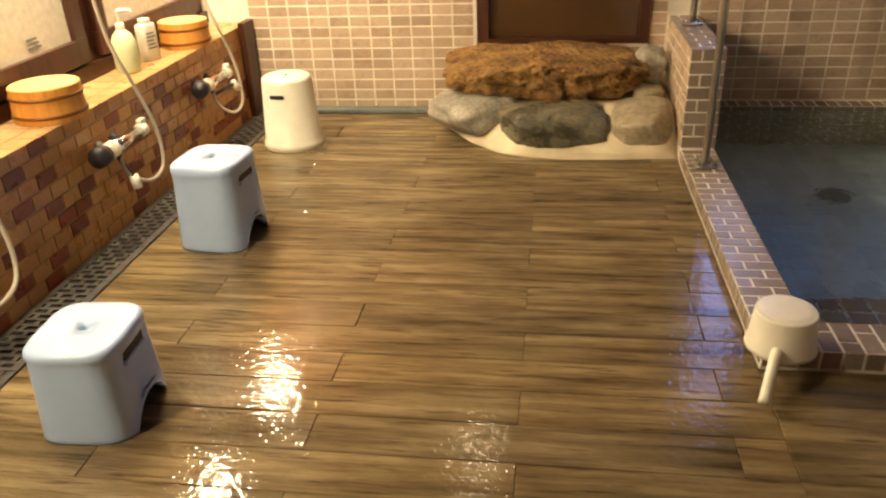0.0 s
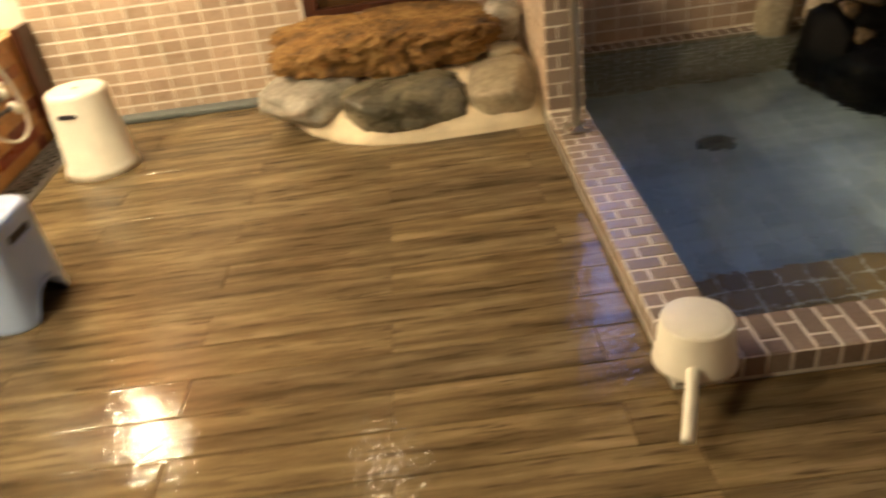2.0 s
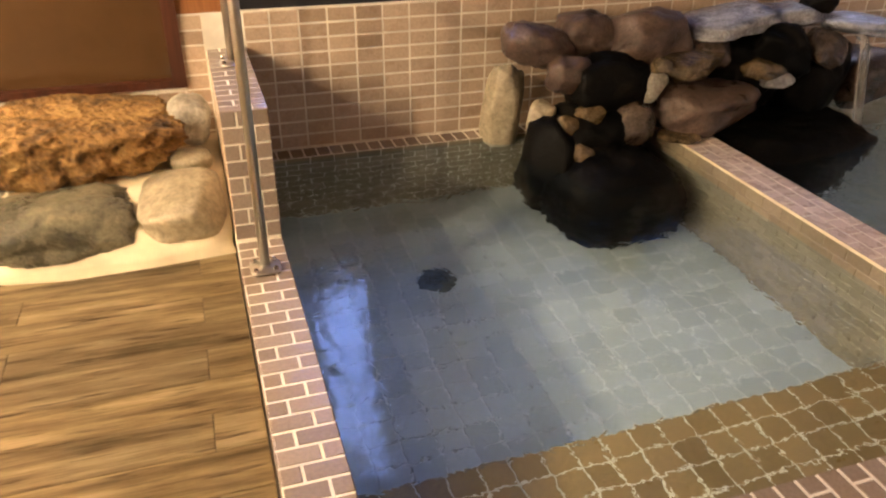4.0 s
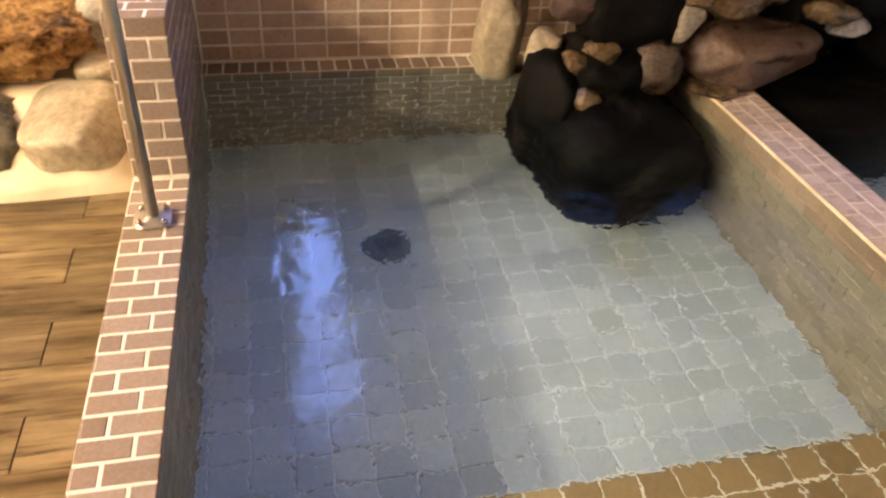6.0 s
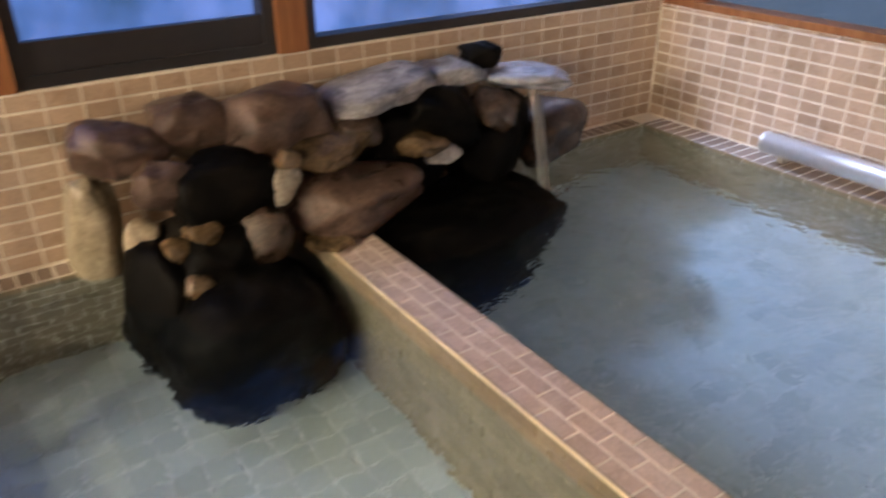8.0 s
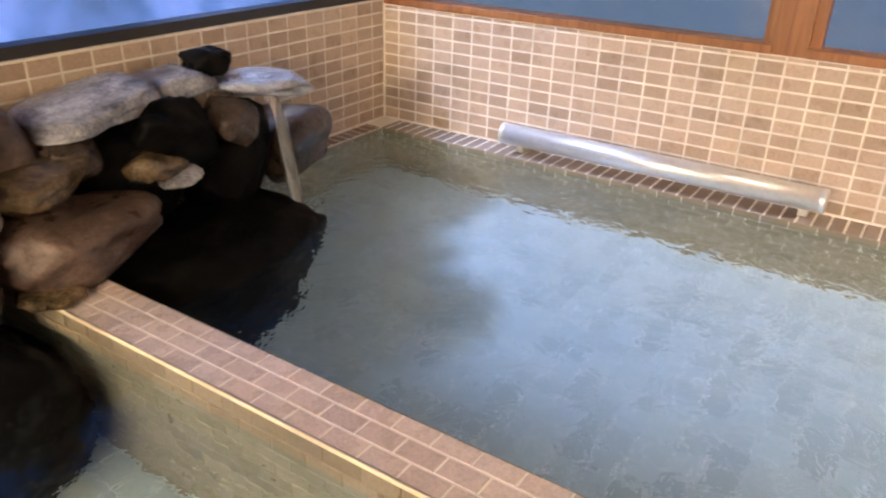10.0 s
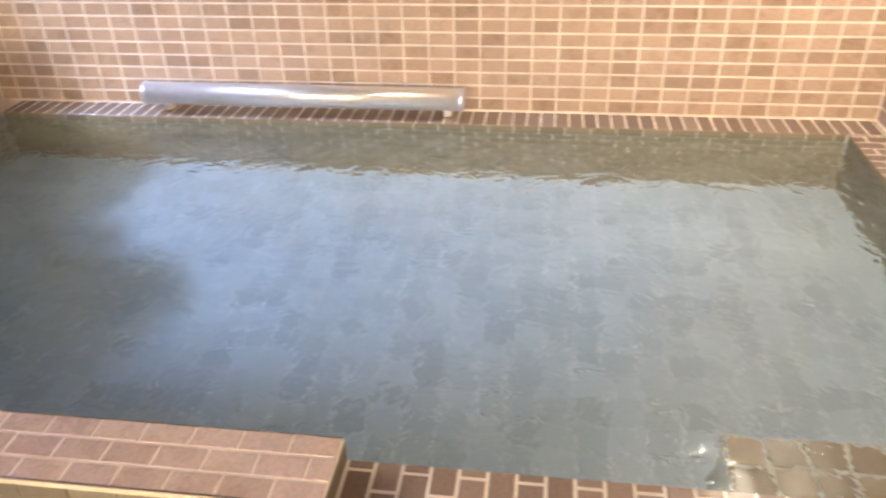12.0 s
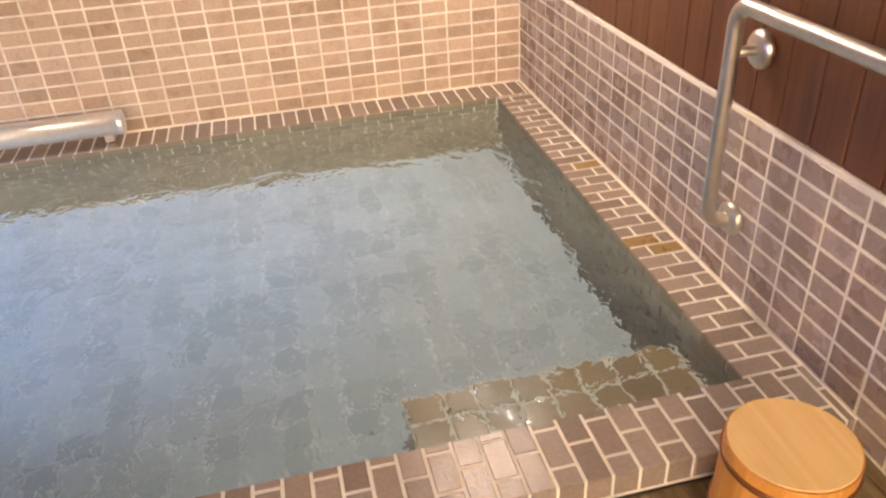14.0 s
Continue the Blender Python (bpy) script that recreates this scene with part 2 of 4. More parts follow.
LAVA = rock_stuff("porous_rusty_lava_rock", (0.022, 0.010, 0.004), (0.35, 0.19, 0.055), (0.62, 0.40, 0.15), 0.85, 0.75, 7)
ROCK_PALE = rock_stuff("pale_grey_rock", (0.12, 0.11, 0.09), (0.38, 0.35, 0.29), (0.58, 0.54, 0.46), 0.5)
ROCK_OLIVE = rock_stuff("wet_olive_grey_rock", (0.012, 0.014, 0.018), (0.12, 0.11, 0.075), (0.30, 0.265, 0.17), 0.35, 0, 5)
ROCK_TAN = rock_stuff("rounded_tan_grey_stone", (0.26, 0.22, 0.15), (0.37, 0.315, 0.215), (0.45, 0.385, 0.275), 0.5, 0, 4)
# near-black: shade under and between the wet fountain rocks is in this colour
ROCK_SHADE_BLACK = rock_stuff("wet_rock_shade_black", (0.0015, 0.0015, 0.0017), (0.004, 0.004, 0.004), (0.012, 0.010, 0.008), 0.6, 0, 6, 0.06)
ROCK_BROWN = rock_stuff("mauve_brown_rock", (0.025, 0.017, 0.014), (0.10, 0.066, 0.052), (0.22, 0.155, 0.12), 0.40, 0, 6)
ROCK_UMBER = rock_stuff("wet_umber_rock", (0.012, 0.009, 0.007), (0.06, 0.042, 0.032), (0.15, 0.105, 0.075), 0.28, 0, 7, 0.55)
ROCK_OCHRE = rock_stuff("wet_ochre_rock", (0.02, 0.014, 0.008), (0.12, 0.083, 0.042), (0.30, 0.215, 0.12), 0.24, 0, 7, 0.6)
# pale blue tone carries the cool light that lies on the slab tops
ROCK_FLAT = rock_stuff("flat_rock_cool_lit", (0.07, 0.07, 0.085), (0.30, 0.30, 0.33), (0.58, 0.59, 0.64), 0.2, 0, 8, 0.8)


def water_stuff(name, wave):
    m = bpy.data.materials.new(name)
    m.use_nodes = True
    nt = m.node_tree
    nt.nodes.remove(nt.nodes["Principled BSDF"])
    gl = nt.nodes.new("ShaderNodeBsdfGlass")
    gl.inputs["Color"].default_value = (0.77, 0.885, 0.97, 1)
    gl.inputs["IOR"].default_value = 1.33
    gl.inputs["Roughness"].default_value = 0.0
    v = coords(nt, kind="World")
    a = noise_of(nt, v, 7.0, 3, 0.5, 0.6)
    b = noise_of(nt, v, 26.0, 2, 0.5, 0.3)
    h = maths(nt, "ADD", a, maths(nt, "MULTIPLY", b, 0.22))
    bp = nt.nodes.new("ShaderNodeBump")
    bp.inputs["Strength"].default_value = wave
    bp.inputs["Distance"].default_value = 0.02
    link(nt, h, bp.inputs["Height"])
    link(nt, bp.outputs["Normal"], gl.inputs["Normal"])
    link(nt, gl.outputs[0], nt.nodes["Material Output"].inputs["Surface"])
    return m


WATER = water_stuff("clear_still_water", 0.32)
RIPPLED = water_stuff("clear_rippled_water", 0.9)


def glass_stuff():
    m, nt, p = shader("window_glass", 0.05)
    p.inputs["Base Color"].default_value = (0.9, 0.93, 0.95, 1)
    p.inputs["Transmission Weight"].default_value = 1.0
    p.inputs["IOR"].default_value = 1.45
    return m


GLASS = glass_stuff()


def glow(name, col, strength):
    m = bpy.data.materials.new(name)
    m.use_nodes = True
    nt = m.node_tree
    nt.nodes.remove(nt.nodes["Principled BSDF"])
    e = nt.nodes.new("ShaderNodeEmission")
    e.inputs["Color"].default_value = (*col, 1)
    e.inputs["Strength"].default_value = strength
    link(nt, e.outputs[0], nt.nodes["Material Output"].inputs["Surface"])
    return m, nt, e


LAMP_GLOW = glow("warm_lamp_glow", (1.0, 0.78, 0.44), 1600.0)[0]
SHADE_GLOW = glow("warm_ceiling_lamp_glow", (1.0, 0.78, 0.50), 245.0)[0]
DIM_GLOW = glow("dim_ceiling_lamp_glow", (1.0, 0.74, 0.42), 90.0)[0]
SKY_GAP = glow("bright_dusk_sky", (0.36, 0.47, 1.0), 12.5)[0]
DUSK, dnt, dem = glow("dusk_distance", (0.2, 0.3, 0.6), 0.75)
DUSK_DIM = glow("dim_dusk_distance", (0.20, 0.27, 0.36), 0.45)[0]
dv = coords(dnt, (1, 1, 1), "World")
link(dnt, ramp(dnt, noise_of(dnt, dv, 1.7, 3, 0.5), [(0.3, (0.035, 0.09, 0.16)), (0.5, (0.13, 0.24, 0.55)), (0.75, (0.32, 0.45, 0.95))]), dem.inputs["Color"])


# ---- building helpers ----
def mesh_of(bm, name, mat, smooth=False):
    me = bpy.data.meshes.new(name)
    bm.normal_update()
    bm.to_mesh(me)
    bm.free()
    me.materials.append(mat)
    if smooth:
        for f in me.polygons:
            f.use_smooth = True
    return me


def part(name, bm, mat, parent=None, label="", smooth=False, at=None):
    ob = new(name, mesh_of(bm, name, mat, smooth))
    if parent is not None:
        ob.parent = parent
    if at is not None:
        ob.matrix_basis = at
    if label:
        tagged(ob, label)
    return ob


def thing(name, label, category, at=None, group="", kind=""):
    ob = new(name)
    ob.empty_display_size = 0.05
    if at is not None:
        ob.matrix_basis = at
    return tagged(ob, label, category, group, kind)


def box(bm, x0, y0, z0, x1, y1, z1, bevel=0.0, seg=2):
    r = bmesh.ops.create_cube(bm, size=1.0)
    vs = r["verts"]
    bmesh.ops.scale(bm, vec=(x1 - x0, y1 - y0, z1 - z0), verts=vs)
    bmesh.ops.translate(bm, vec=((x0 + x1) / 2, (y0 + y1) / 2, (z0 + z1) / 2), verts=vs)
    if bevel:
        es = list({e for v in vs for e in v.link_edges})
        bmesh.ops.bevel(bm, geom=es, offset=bevel, segments=seg, affect="EDGES", profile=0.5)
    return bm


def boxes(*rows, bevel=0.0):
    bm = bmesh.new()
    for r in rows:
        box(bm, *r, bevel=bevel)
    return bm


def lathe(profile, seg=40, bm=None, sx=1.0, sy=1.0, power=2.0):
    """Turns rows (radius, height) round z; power over 2 squares the outline."""
    bm = bm or bmesh.new()
    rings = []
    for r, z in profile:
        ring = []
        for i in range(seg):
            a = 2 * math.pi * i / seg
            c, s = math.cos(a), math.sin(a)
            k = (abs(c) ** power + abs(s) ** power) ** (-1.0 / power)
            ring.append(bm.verts.new((r * k * c * sx, r * k * s * sy, z)))
        rings.append(ring)
    for lo, hi in zip(rings, rings[1:]):
        for i in range(seg):
            j = (i + 1) % seg
            bm.faces.new((lo[i], lo[j], hi[j], hi[i]))
    if profile[0][0] > 1e-6:
        bm.faces.new(list(reversed(rings[0])))
    if profile[-1][0] > 1e-6:
        bm.faces.new(rings[-1])
    bmesh.ops.recalc_face_normals(bm, faces=bm.faces)
    return bm


def tube(points, radius, seg=14, bm=None, closed_ends=True):
    """A round bar along points, with its joints rounded already in the points."""
    bm = bm or bmesh.new()
    pts = [Vector(p) for p in points]
    rings = []
    side = None
    for i, p in enumerate(pts):
        d = (pts[min(i + 1, len(pts) - 1)] - pts[max(i - 1, 0)]).normalized()
        if side is None:
            side = d.orthogonal().normalized()
        else:
            side = (side - d * side.dot(d)).normalized()
        up = d.cross(side)
        rings.append([bm.verts.new(p + radius * (math.cos(2 * math.pi * k / seg) * side + math.sin(2 * math.pi * k / seg) * up)) for k in range(seg)])
    for lo, hi in zip(rings, rings[1:]):
        for k in range(seg):
            j = (k + 1) % seg
            bm.faces.new((lo[k], lo[j], hi[j], hi[k]))
    if closed_ends:
        bm.faces.new(list(reversed(rings[0])))
        bm.faces.new(rings[-1])
    bmesh.ops.recalc_face_normals(bm, faces=bm.faces)
    return bm


def rounded(points, radius, steps=7):
    """The same line with its corners rounded."""
    pts = [Vector(p) for p in points]
    out = [pts[0]]
    for a, b, c in zip(pts, pts[1:], pts[2:]):
        u, w = (a - b).normalized(), (c - b).normalized()
        p, q = b + u * radius, b + w * radius
        for i in range(steps + 1):
            t = i / steps
            out.append((1 - t) ** 2 * p + 2 * t * (1 - t) * b + t * t * q)
    out.append(pts[-1])
    return out


def curve_line(points, n=40):
    """A smooth line through the points."""
    p = [Vector(q) for q in points]
    p = [2 * p[0] - p[1]] + p + [2 * p[-1] - p[-2]]
    out = []
    spans = len(p) - 3
    for i in range(n + 1):
        s = min(i / n * spans, spans - 1e-6)
        k = int(s)
        t = s - k
        a, b, c, d = p[k:k + 4]
        out.append(0.5 * (2 * b + (c - a) * t + (2 * a - 5 * b + 4 * c - d) * t * t + (3 * b - a - 3 * c + d) * t ** 3))
    return out


def boulder(size, seed, rough=0.16, fine=0.05, detail=4, square=2.6, flat_top=0.0, facets=9):
    """A rock about its own middle: a rounded block, broken to facets and dented at three scales."""
    bm = bmesh.new()
    bmesh.ops.create_icosphere(bm, subdivisions=detail, radius=1.0)
    off = Vector((seed * 7.3, seed * 3.1, seed * 5.7))
    dice = random.Random(int(seed * 10))
    cuts = [(Vector((dice.gauss(0, 1), dice.gauss(0, 1), dice.gauss(0, 1))).normalized(), dice.uniform(0.84, 1.02)) for _ in range(facets)]
    most = max(size)
    for v in bm.verts:
        d = v.co.normalized()
        g = Vector((d.x * size[0], d.y * size[1], d.z * size[2])) / most * 1.6
        k = (abs(d.x) ** square + abs(d.y) ** square + abs(d.z) ** square) ** (-1.0 / square)
        r = k * (1 + rough * noise.noise(d * 1.3 + off) * 1.6 + rough * 0.6 * noise.noise(d * 2.9 + off) + fine * noise.noise(g * 7 + off) + fine * 0.6 * noise.noise(g * 17 + off))
        v.co = d * r
        for n, far in cuts:
            over = v.co.dot(n) - far
            if over > 0:
                v.co -= n * (over * 0.85)
        if flat_top and v.co.z > flat_top:
            v.co.z = flat_top + (v.co.z - flat_top) * 0.15
        v.co.x *= size[0] / 2
        v.co.y *= size[1] / 2
        v.co.z *= size[2] / 2
    return bm


def rock(name, label, centre, size, mat, seed, turn=(0, 0, 0), group="", **kw):
    ob = part(name, boulder(size, seed, **kw), mat, smooth=True)
    ob.matrix_basis = pose(*centre, *turn)
    return tagged(ob, label, "rock", group)


# ---- structure ----
def structure(name, bm, mat, label, category="wall"):
    return tagged(part(name, bm, mat), label, category, kind="structure")


THICK = 0.16
# floor slab round the pools, and its planks further down
floor = structure("floor", boxes((WESTWALL - THICK, -2.4, -0.9, -0.004, BACK + THICK, -0.008),
                                 (-0.004, -2.4, -0.9, DIV0 + 0.004, FRONT + 0.004, -0.008)), SEAM, "wet wood-look plank floor of the washing area", "floor")

# back wall: dado, posts between the openings, lintel
DOOR0, DOOR1, DOORZ = -1.13, -0.10, 0.42
WIN0, WIN1, WINTOP = 0.16, 4.42, 2.38
wall_north = structure("wall_north", boxes(
    (WESTWALL - THICK, BACK, -0.9, EAST + THICK, BACK + THICK, DOORZ),
    (WESTWALL - THICK, BACK, DOORZ, DOOR0, BACK + THICK, DADO),
    (DOOR1, BACK, DOORZ, EAST + THICK, BACK + THICK, DADO)), GROUT, "back wall with tan tiles below windows")
structure("wall_north_upper", boxes(
    (WESTWALL - THICK, BACK + 0.004, DADO, DOOR0, BACK + THICK, ROOF),
    (DOOR0, BACK + 0.004, 2.0, DOOR1, BACK + THICK, ROOF),
    (DOOR1, BACK + 0.004, DADO, WIN0, BACK + THICK, ROOF),
    (WIN0, BACK + 0.004, WINTOP, WIN1, BACK + THICK, ROOF),
    (WIN1, BACK + 0.004, DADO, EAST + THICK, BACK + THICK, ROOF)), WOOD_ORANGE, "orange-brown timber boarding above the back wall tiles")

# far wall with its windows
EWIN = ((0.75, 2.02), (2.16, 4.0))
wall_east = structure("wall_east", boxes((EAST, SOUTH - THICK, -0.9, EAST + THICK, BACK, EDADO)), GROUT, "far wall with tan tiles above the big pool")
structure("wall_east_upper", boxes(
    (EAST + 0.004, SOUTH - THICK, EDADO, EAST + THICK, EWIN[0][0], ROOF),
    (EAST + 0.004, EWIN[0][1], EDADO, EAST + THICK, EWIN[1][0], ROOF),
    (EAST + 0.004, EWIN[1][1], EDADO, EAST + THICK, BACK, ROOF),
    (EAST + 0.004, EWIN[0][0], 2.1, EAST + THICK, EWIN[0][1], ROOF),
    (EAST + 0.004, EWIN[1][0], 2.1, EAST + THICK, EWIN[1][1], ROOF)), WOOD_ORANGE, "orange-brown timber above the far wall tiles")

# wall beside the big pool, boards above tiles
SBOARD = 0.592
CORNER = 1.05
wall_south = structure("wall_south", boxes((CORNER, SOUTH - THICK, -0.9, EAST, SOUTH, SBOARD)), GROUT, "side wall with mauve-brown tiles beside the big pool")
boards = structure("wall_south_upper", boxes((CORNER, SOUTH - THICK, SBOARD, EAST, SOUTH - 0.018, ROOF)), WOOD_DARK, "reddish-brown vertical timber boarding above tiles")
x = CORNER
while x < EAST - 0.01:
    w = min(0.118, EAST - x)
    part("board", box(bmesh.new(), x + 0.002, SOUTH - 0.02, SBOARD + 0.002, x + w - 0.002, SOUTH - 0.006, ROOF - 0.002, bevel=0.003, seg=1), WOOD_PANEL, boards)
    x += 0.118
structure("wall_entrance", boxes((CORNER, -2.4, -0.008, CORNER + THICK, SOUTH - THICK, ROOF)), WOOD_PANEL, "timber wall beside the entrance")
structure("wall_rear", boxes((WESTWALL - THICK, -2.4 - THICK, -0.008, CORNER + THICK, -2.4, ROOF)), WOOD_PANEL, "timber wall at the rear of the washing area")
structure("wall_west", boxes((WESTWALL - THICK, -2.4, -0.008, WESTWALL, BACK, ROOF)), WOOD_DARK, "dark timber wall behind the washing bench")
structure("ceiling", boxes((WESTWALL - THICK, -2.4 - THICK, ROOF, EAST + THICK, BACK + THICK, ROOF + 0.1)), WOOD_CEILING, "brown board ceiling of the bath room", "ceiling")

# pool shells, rims, divider
structure("pool_floor", boxes((0.0, FRONT, -0.9, EAST, BACK, BED - 0.006), (DIV0, SOUTH, -0.9, EAST, FRONT, BED - 0.006), (DIV1 - 0.1, SOUTH, BED - 0.006, EAST, BACK, BIGBED - 0.006)), BED_GROUT, "pale tiled floor of both bath pools", "pool floor")
rim_west = structure("pool_rim_west", boxes((0.0, FRONT, BED - 0.006, WIDE - 0.006, BACK, RIM - 0.004)), GROUT, "grey-brown tiled rim between floor and small pool", "pool rim")
rim_front = structure("pool_rim_front", boxes((WIDE - 0.006, FRONT, BED - 0.006, DIV0, INNER - 0.006, RIM - 0.004)), GROUT, "grey-brown tiled front rim of the small pool", "pool rim")
DIVEND = 1.838
divider = structure("pool_divider", boxes((DIV0 + 0.005, DIVEND, BED - 0.006, DIV1 - 0.005, BACK, DIVTOP - 0.014)), DEEP_GROUT, "raised tiled divider between the two pools", "pool divider")
structure("divider_cap", boxes((DIV0 + 0.004, DIVEND, DIVTOP - 0.014, DIV1 - 0.004, BACK, DIVTOP - 0.004)), GROUT, "cream-jointed top of the pool divider", "pool divider")
# cream strip that puts the divider's warm edge highlight into shape and colour
structure("divider_edge", boxes((DIV0 - 0.003, DIVEND, DIVTOP - 0.012, DIV0 + 0.0035, BACK - TL, DIVTOP + 0.001), bevel=0.002), MORTAR, "cream strip for the warm highlight along the divider's edge", "trim")
rim_east = structure("pool_rim_big", boxes((DIV0 + 0.005, SOUTH, BED - 0.006, DIV1 - 0.005, DIVEND, RIM - 0.004)), GROUT, "grey-brown tiled rim of the big pool", "pool rim")
ledge_far = structure("pool_ledge_far", boxes((LEDGE + 0.006, SOUTH, BED - 0.006, EAST, BACK, RIM - 0.004)), GROUT, "narrow tiled ledge under the far wall", "pool rim")
ledge_south = structure("pool_ledge_side", boxes((DIV1 - 0.005, SOUTH, BED - 0.006, LEDGE + 0.006, SLEDGE - 0.006, RIM - 0.004)), GROUT, "grey-brown tiled ledge along the side wall", "pool rim")
ledge_back = structure("pool_ledge_back", boxes((WIDE - 0.006, BACK - TL, BED - 0.006, DIV0 + 0.005, BACK, RIM - 0.006), (DIV1 - 0.005, BACK - TL, BED - 0.006, LEDGE + 0.006, BACK, RIM - 0.006)), GROUT, "mauve tiled ledge under the back wall", "pool rim")
BENCHY, BENCHZ = 2.225, -0.36
bench_small = structure("pool_bench", boxes((WIDE - 0.006, INNER - 0.006, BED - 0.006, DIV0 + 0.005, BENCHY, BENCHZ - 0.004)), STEP_GROUT, "submerged olive-brown tiled bench in the small pool", "pool bench")
STEP = (DIV1 - 0.005, SLEDGE - 0.006, 2.63, 0.93, -0.16)
step_big = structure("pool_step", boxes((STEP[0], STEP[1], BED - 0.006, STEP[2], STEP[3], STEP[4] - 0.004)), STEP_GROUT, "submerged olive-brown tiled entry step in the big pool", "pool step")
low_wall = structure("low_wall", boxes((0.005, PILLAR + 0.005, RIM - 0.004, WIDE - 0.005, BACK, PILTOP - 0.004)), GROUT, "low tiled wall between rock step and small pool", "low wall")


def sheet(x0, y0, x1, y1, z, nx=60, ny=60):
    bm = bmesh.new()
    bmesh.ops.create_grid(bm, x_segments=nx, y_segments=ny, size=0.5)
    for v in bm.verts:
        v.co = Vector((x0 + (v.co.x + 0.5) * (x1 - x0), y0 + (v.co.y + 0.5) * (y1 - y0), z))
    return bm


for nm, lab, ext in (("water_small", "clear still water of the small pool", (WIDE - 0.004, INNER - 0.004, DIV0 + 0.004, BACK - TL)),
                     ("water_big", "clear rippled water of the big pool", (DIV1 - 0.004, SLEDGE - 0.004, LEDGE + 0.004, BACK - TL))):
    w = structure(nm, sheet(*ext, SURFACE, 2, 2), RIPPLED if nm == "water_big" else WATER, lab, "water")
    w.visible_shadow = False

# ---- windows and door ----
backdrop = structure("backdrop", boxes((-2.0, BACK + 2.5, -1.0, 8.0, BACK + 2.52, 4.5)), DUSK, "blurred bluish dusk garden outside the windows", "backdrop")

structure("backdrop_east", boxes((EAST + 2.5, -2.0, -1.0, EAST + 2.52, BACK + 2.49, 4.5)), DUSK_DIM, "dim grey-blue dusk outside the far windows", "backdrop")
structure("backdrop_sky_gap", boxes((0.14, BACK + 0.42, 0.9, 0.72, BACK + 0.44, 1.16), (0.50, BACK + 0.42, 1.16, 0.72, BACK + 0.44, 2.75)), SKY_GAP, "bright bluish strip of dusk sky outside", "backdrop")


def north_window(name, x0, x1, z0, z1, sash):
    ob = thing(name, "black-framed glass window above the back wall tiles", "window", kind="structure")
    part("window_frame", boxes((x0, BACK + 0.02, z0, x1, BACK + 0.11, z0 + 0.045), (x0, BACK + 0.02, z1 - 0.05, x1, BACK + 0.11, z1),
                               (x0, BACK + 0.02, z0 + 0.045, x0 + 0.05, BACK + 0.11, z1 - 0.05), (x1 - 0.05, BACK + 0.02, z0 + 0.045, x1, BACK + 0.11, z1 - 0.05)), FRAME_BLACK, ob)
    if sash:
        part("sash", boxes((x0 + 0.05, BACK + 0.03, z0 + 0.045, x1 - 0.05, BACK + 0.075, z0 + sash)), FRAME_BLACK, ob, "deep black bottom sash")
    g = part("pane", boxes((x0 + 0.05, BACK + 0.05, z0 + max(sash, 0.045), x1 - 0.05, BACK + 0.056, z1 - 0.05)), GLASS, ob)
    g.visible_shadow = False
    return ob


north_window("window_1", WIN0, 1.18, DADO, WINTOP, 0.16)
north_window("window_2", 1.26, 2.24, DADO, WINTOP, 0.16)
north_window("window_3", 2.37, WIN1, DADO, WINTOP, 0.0)
for x0, x1 in ((1.18, 1.26), (2.24, 2.37)):
    structure("window_post", boxes((x0, BACK - 0.006, DADO, x1, BACK + 0.12, WINTOP)), WOOD_ORANGE, "brown timber post between back windows", "post")


def east_window(name, y0, y1):
    ob = thing(name, "timber-framed glass window above the far wall tiles", "window", kind="structure")
    z0, z1 = EDADO, 2.1
    part("window_frame", boxes((EAST + 0.03, y0, z0 + 0.04, EAST + 0.1, y0 + 0.045, z1 - 0.05), (EAST + 0.03, y1 - 0.045, z0 + 0.04, EAST + 0.1, y1, z1 - 0.05),
                               (EAST + 0.03, y0, z1 - 0.05, EAST + 0.1, y1, z1)), WOOD_ORANGE, ob)
    part("window_sill", boxes((EAST - 0.012, y0, z0 + 0.001, EAST + 0.12, y1, z0 + 0.04), bevel=0.004), WOOD_ORANGE, ob)
    g = part("pane", boxes((EAST + 0.06, y0 + 0.045, z0 + 0.04, EAST + 0.066, y1 - 0.045, z1 - 0.05)), GLASS, ob)
    g.visible_shadow = False


east_window("window_4", *EWIN[0])
east_window("window_5", *EWIN[1])

PANEL_GLASS = plain("brown_tinted_panel", (0.075, 0.038, 0.016), 0.12, 0, 0.1, 4, 0.4)
door = thing("door_1", "brown glazed garden door in a dark frame above the rock step", "door", kind="structure")
part("door_frame", boxes((DOOR0, BACK - 0.02, DOORZ, DOOR0 + 0.07, BACK + 0.1, 2.0), (DOOR1 - 0.06, BACK - 0.02, DOORZ, DOOR1, BACK + 0.1, 2.0),
                         (DOOR0 + 0.07, BACK - 0.02, 1.94, DOOR1 - 0.06, BACK + 0.1, 2.0), (DOOR0 + 0.07, BACK - 0.015, DOORZ, DOOR1 - 0.06, BACK + 0.1, DOORZ + 0.035)), WOOD_DARK, door)
part("door_panel", boxes((DOOR0 + 0.07, BACK + 0.03, DOORZ + 0.035, DOOR1 - 0.06, BACK + 0.05, 1.94)), PANEL_GLASS, door, "brown tinted door panel")

# ---- washing bench ----
bench = structure("washing_bench", boxes((WESTWALL, -2.4, -0.008, WEST - 0.006, BACK, BENCH - 0.006)), DARK_GROUT, "orange-brown tiled washing bench along the wall", "bench")


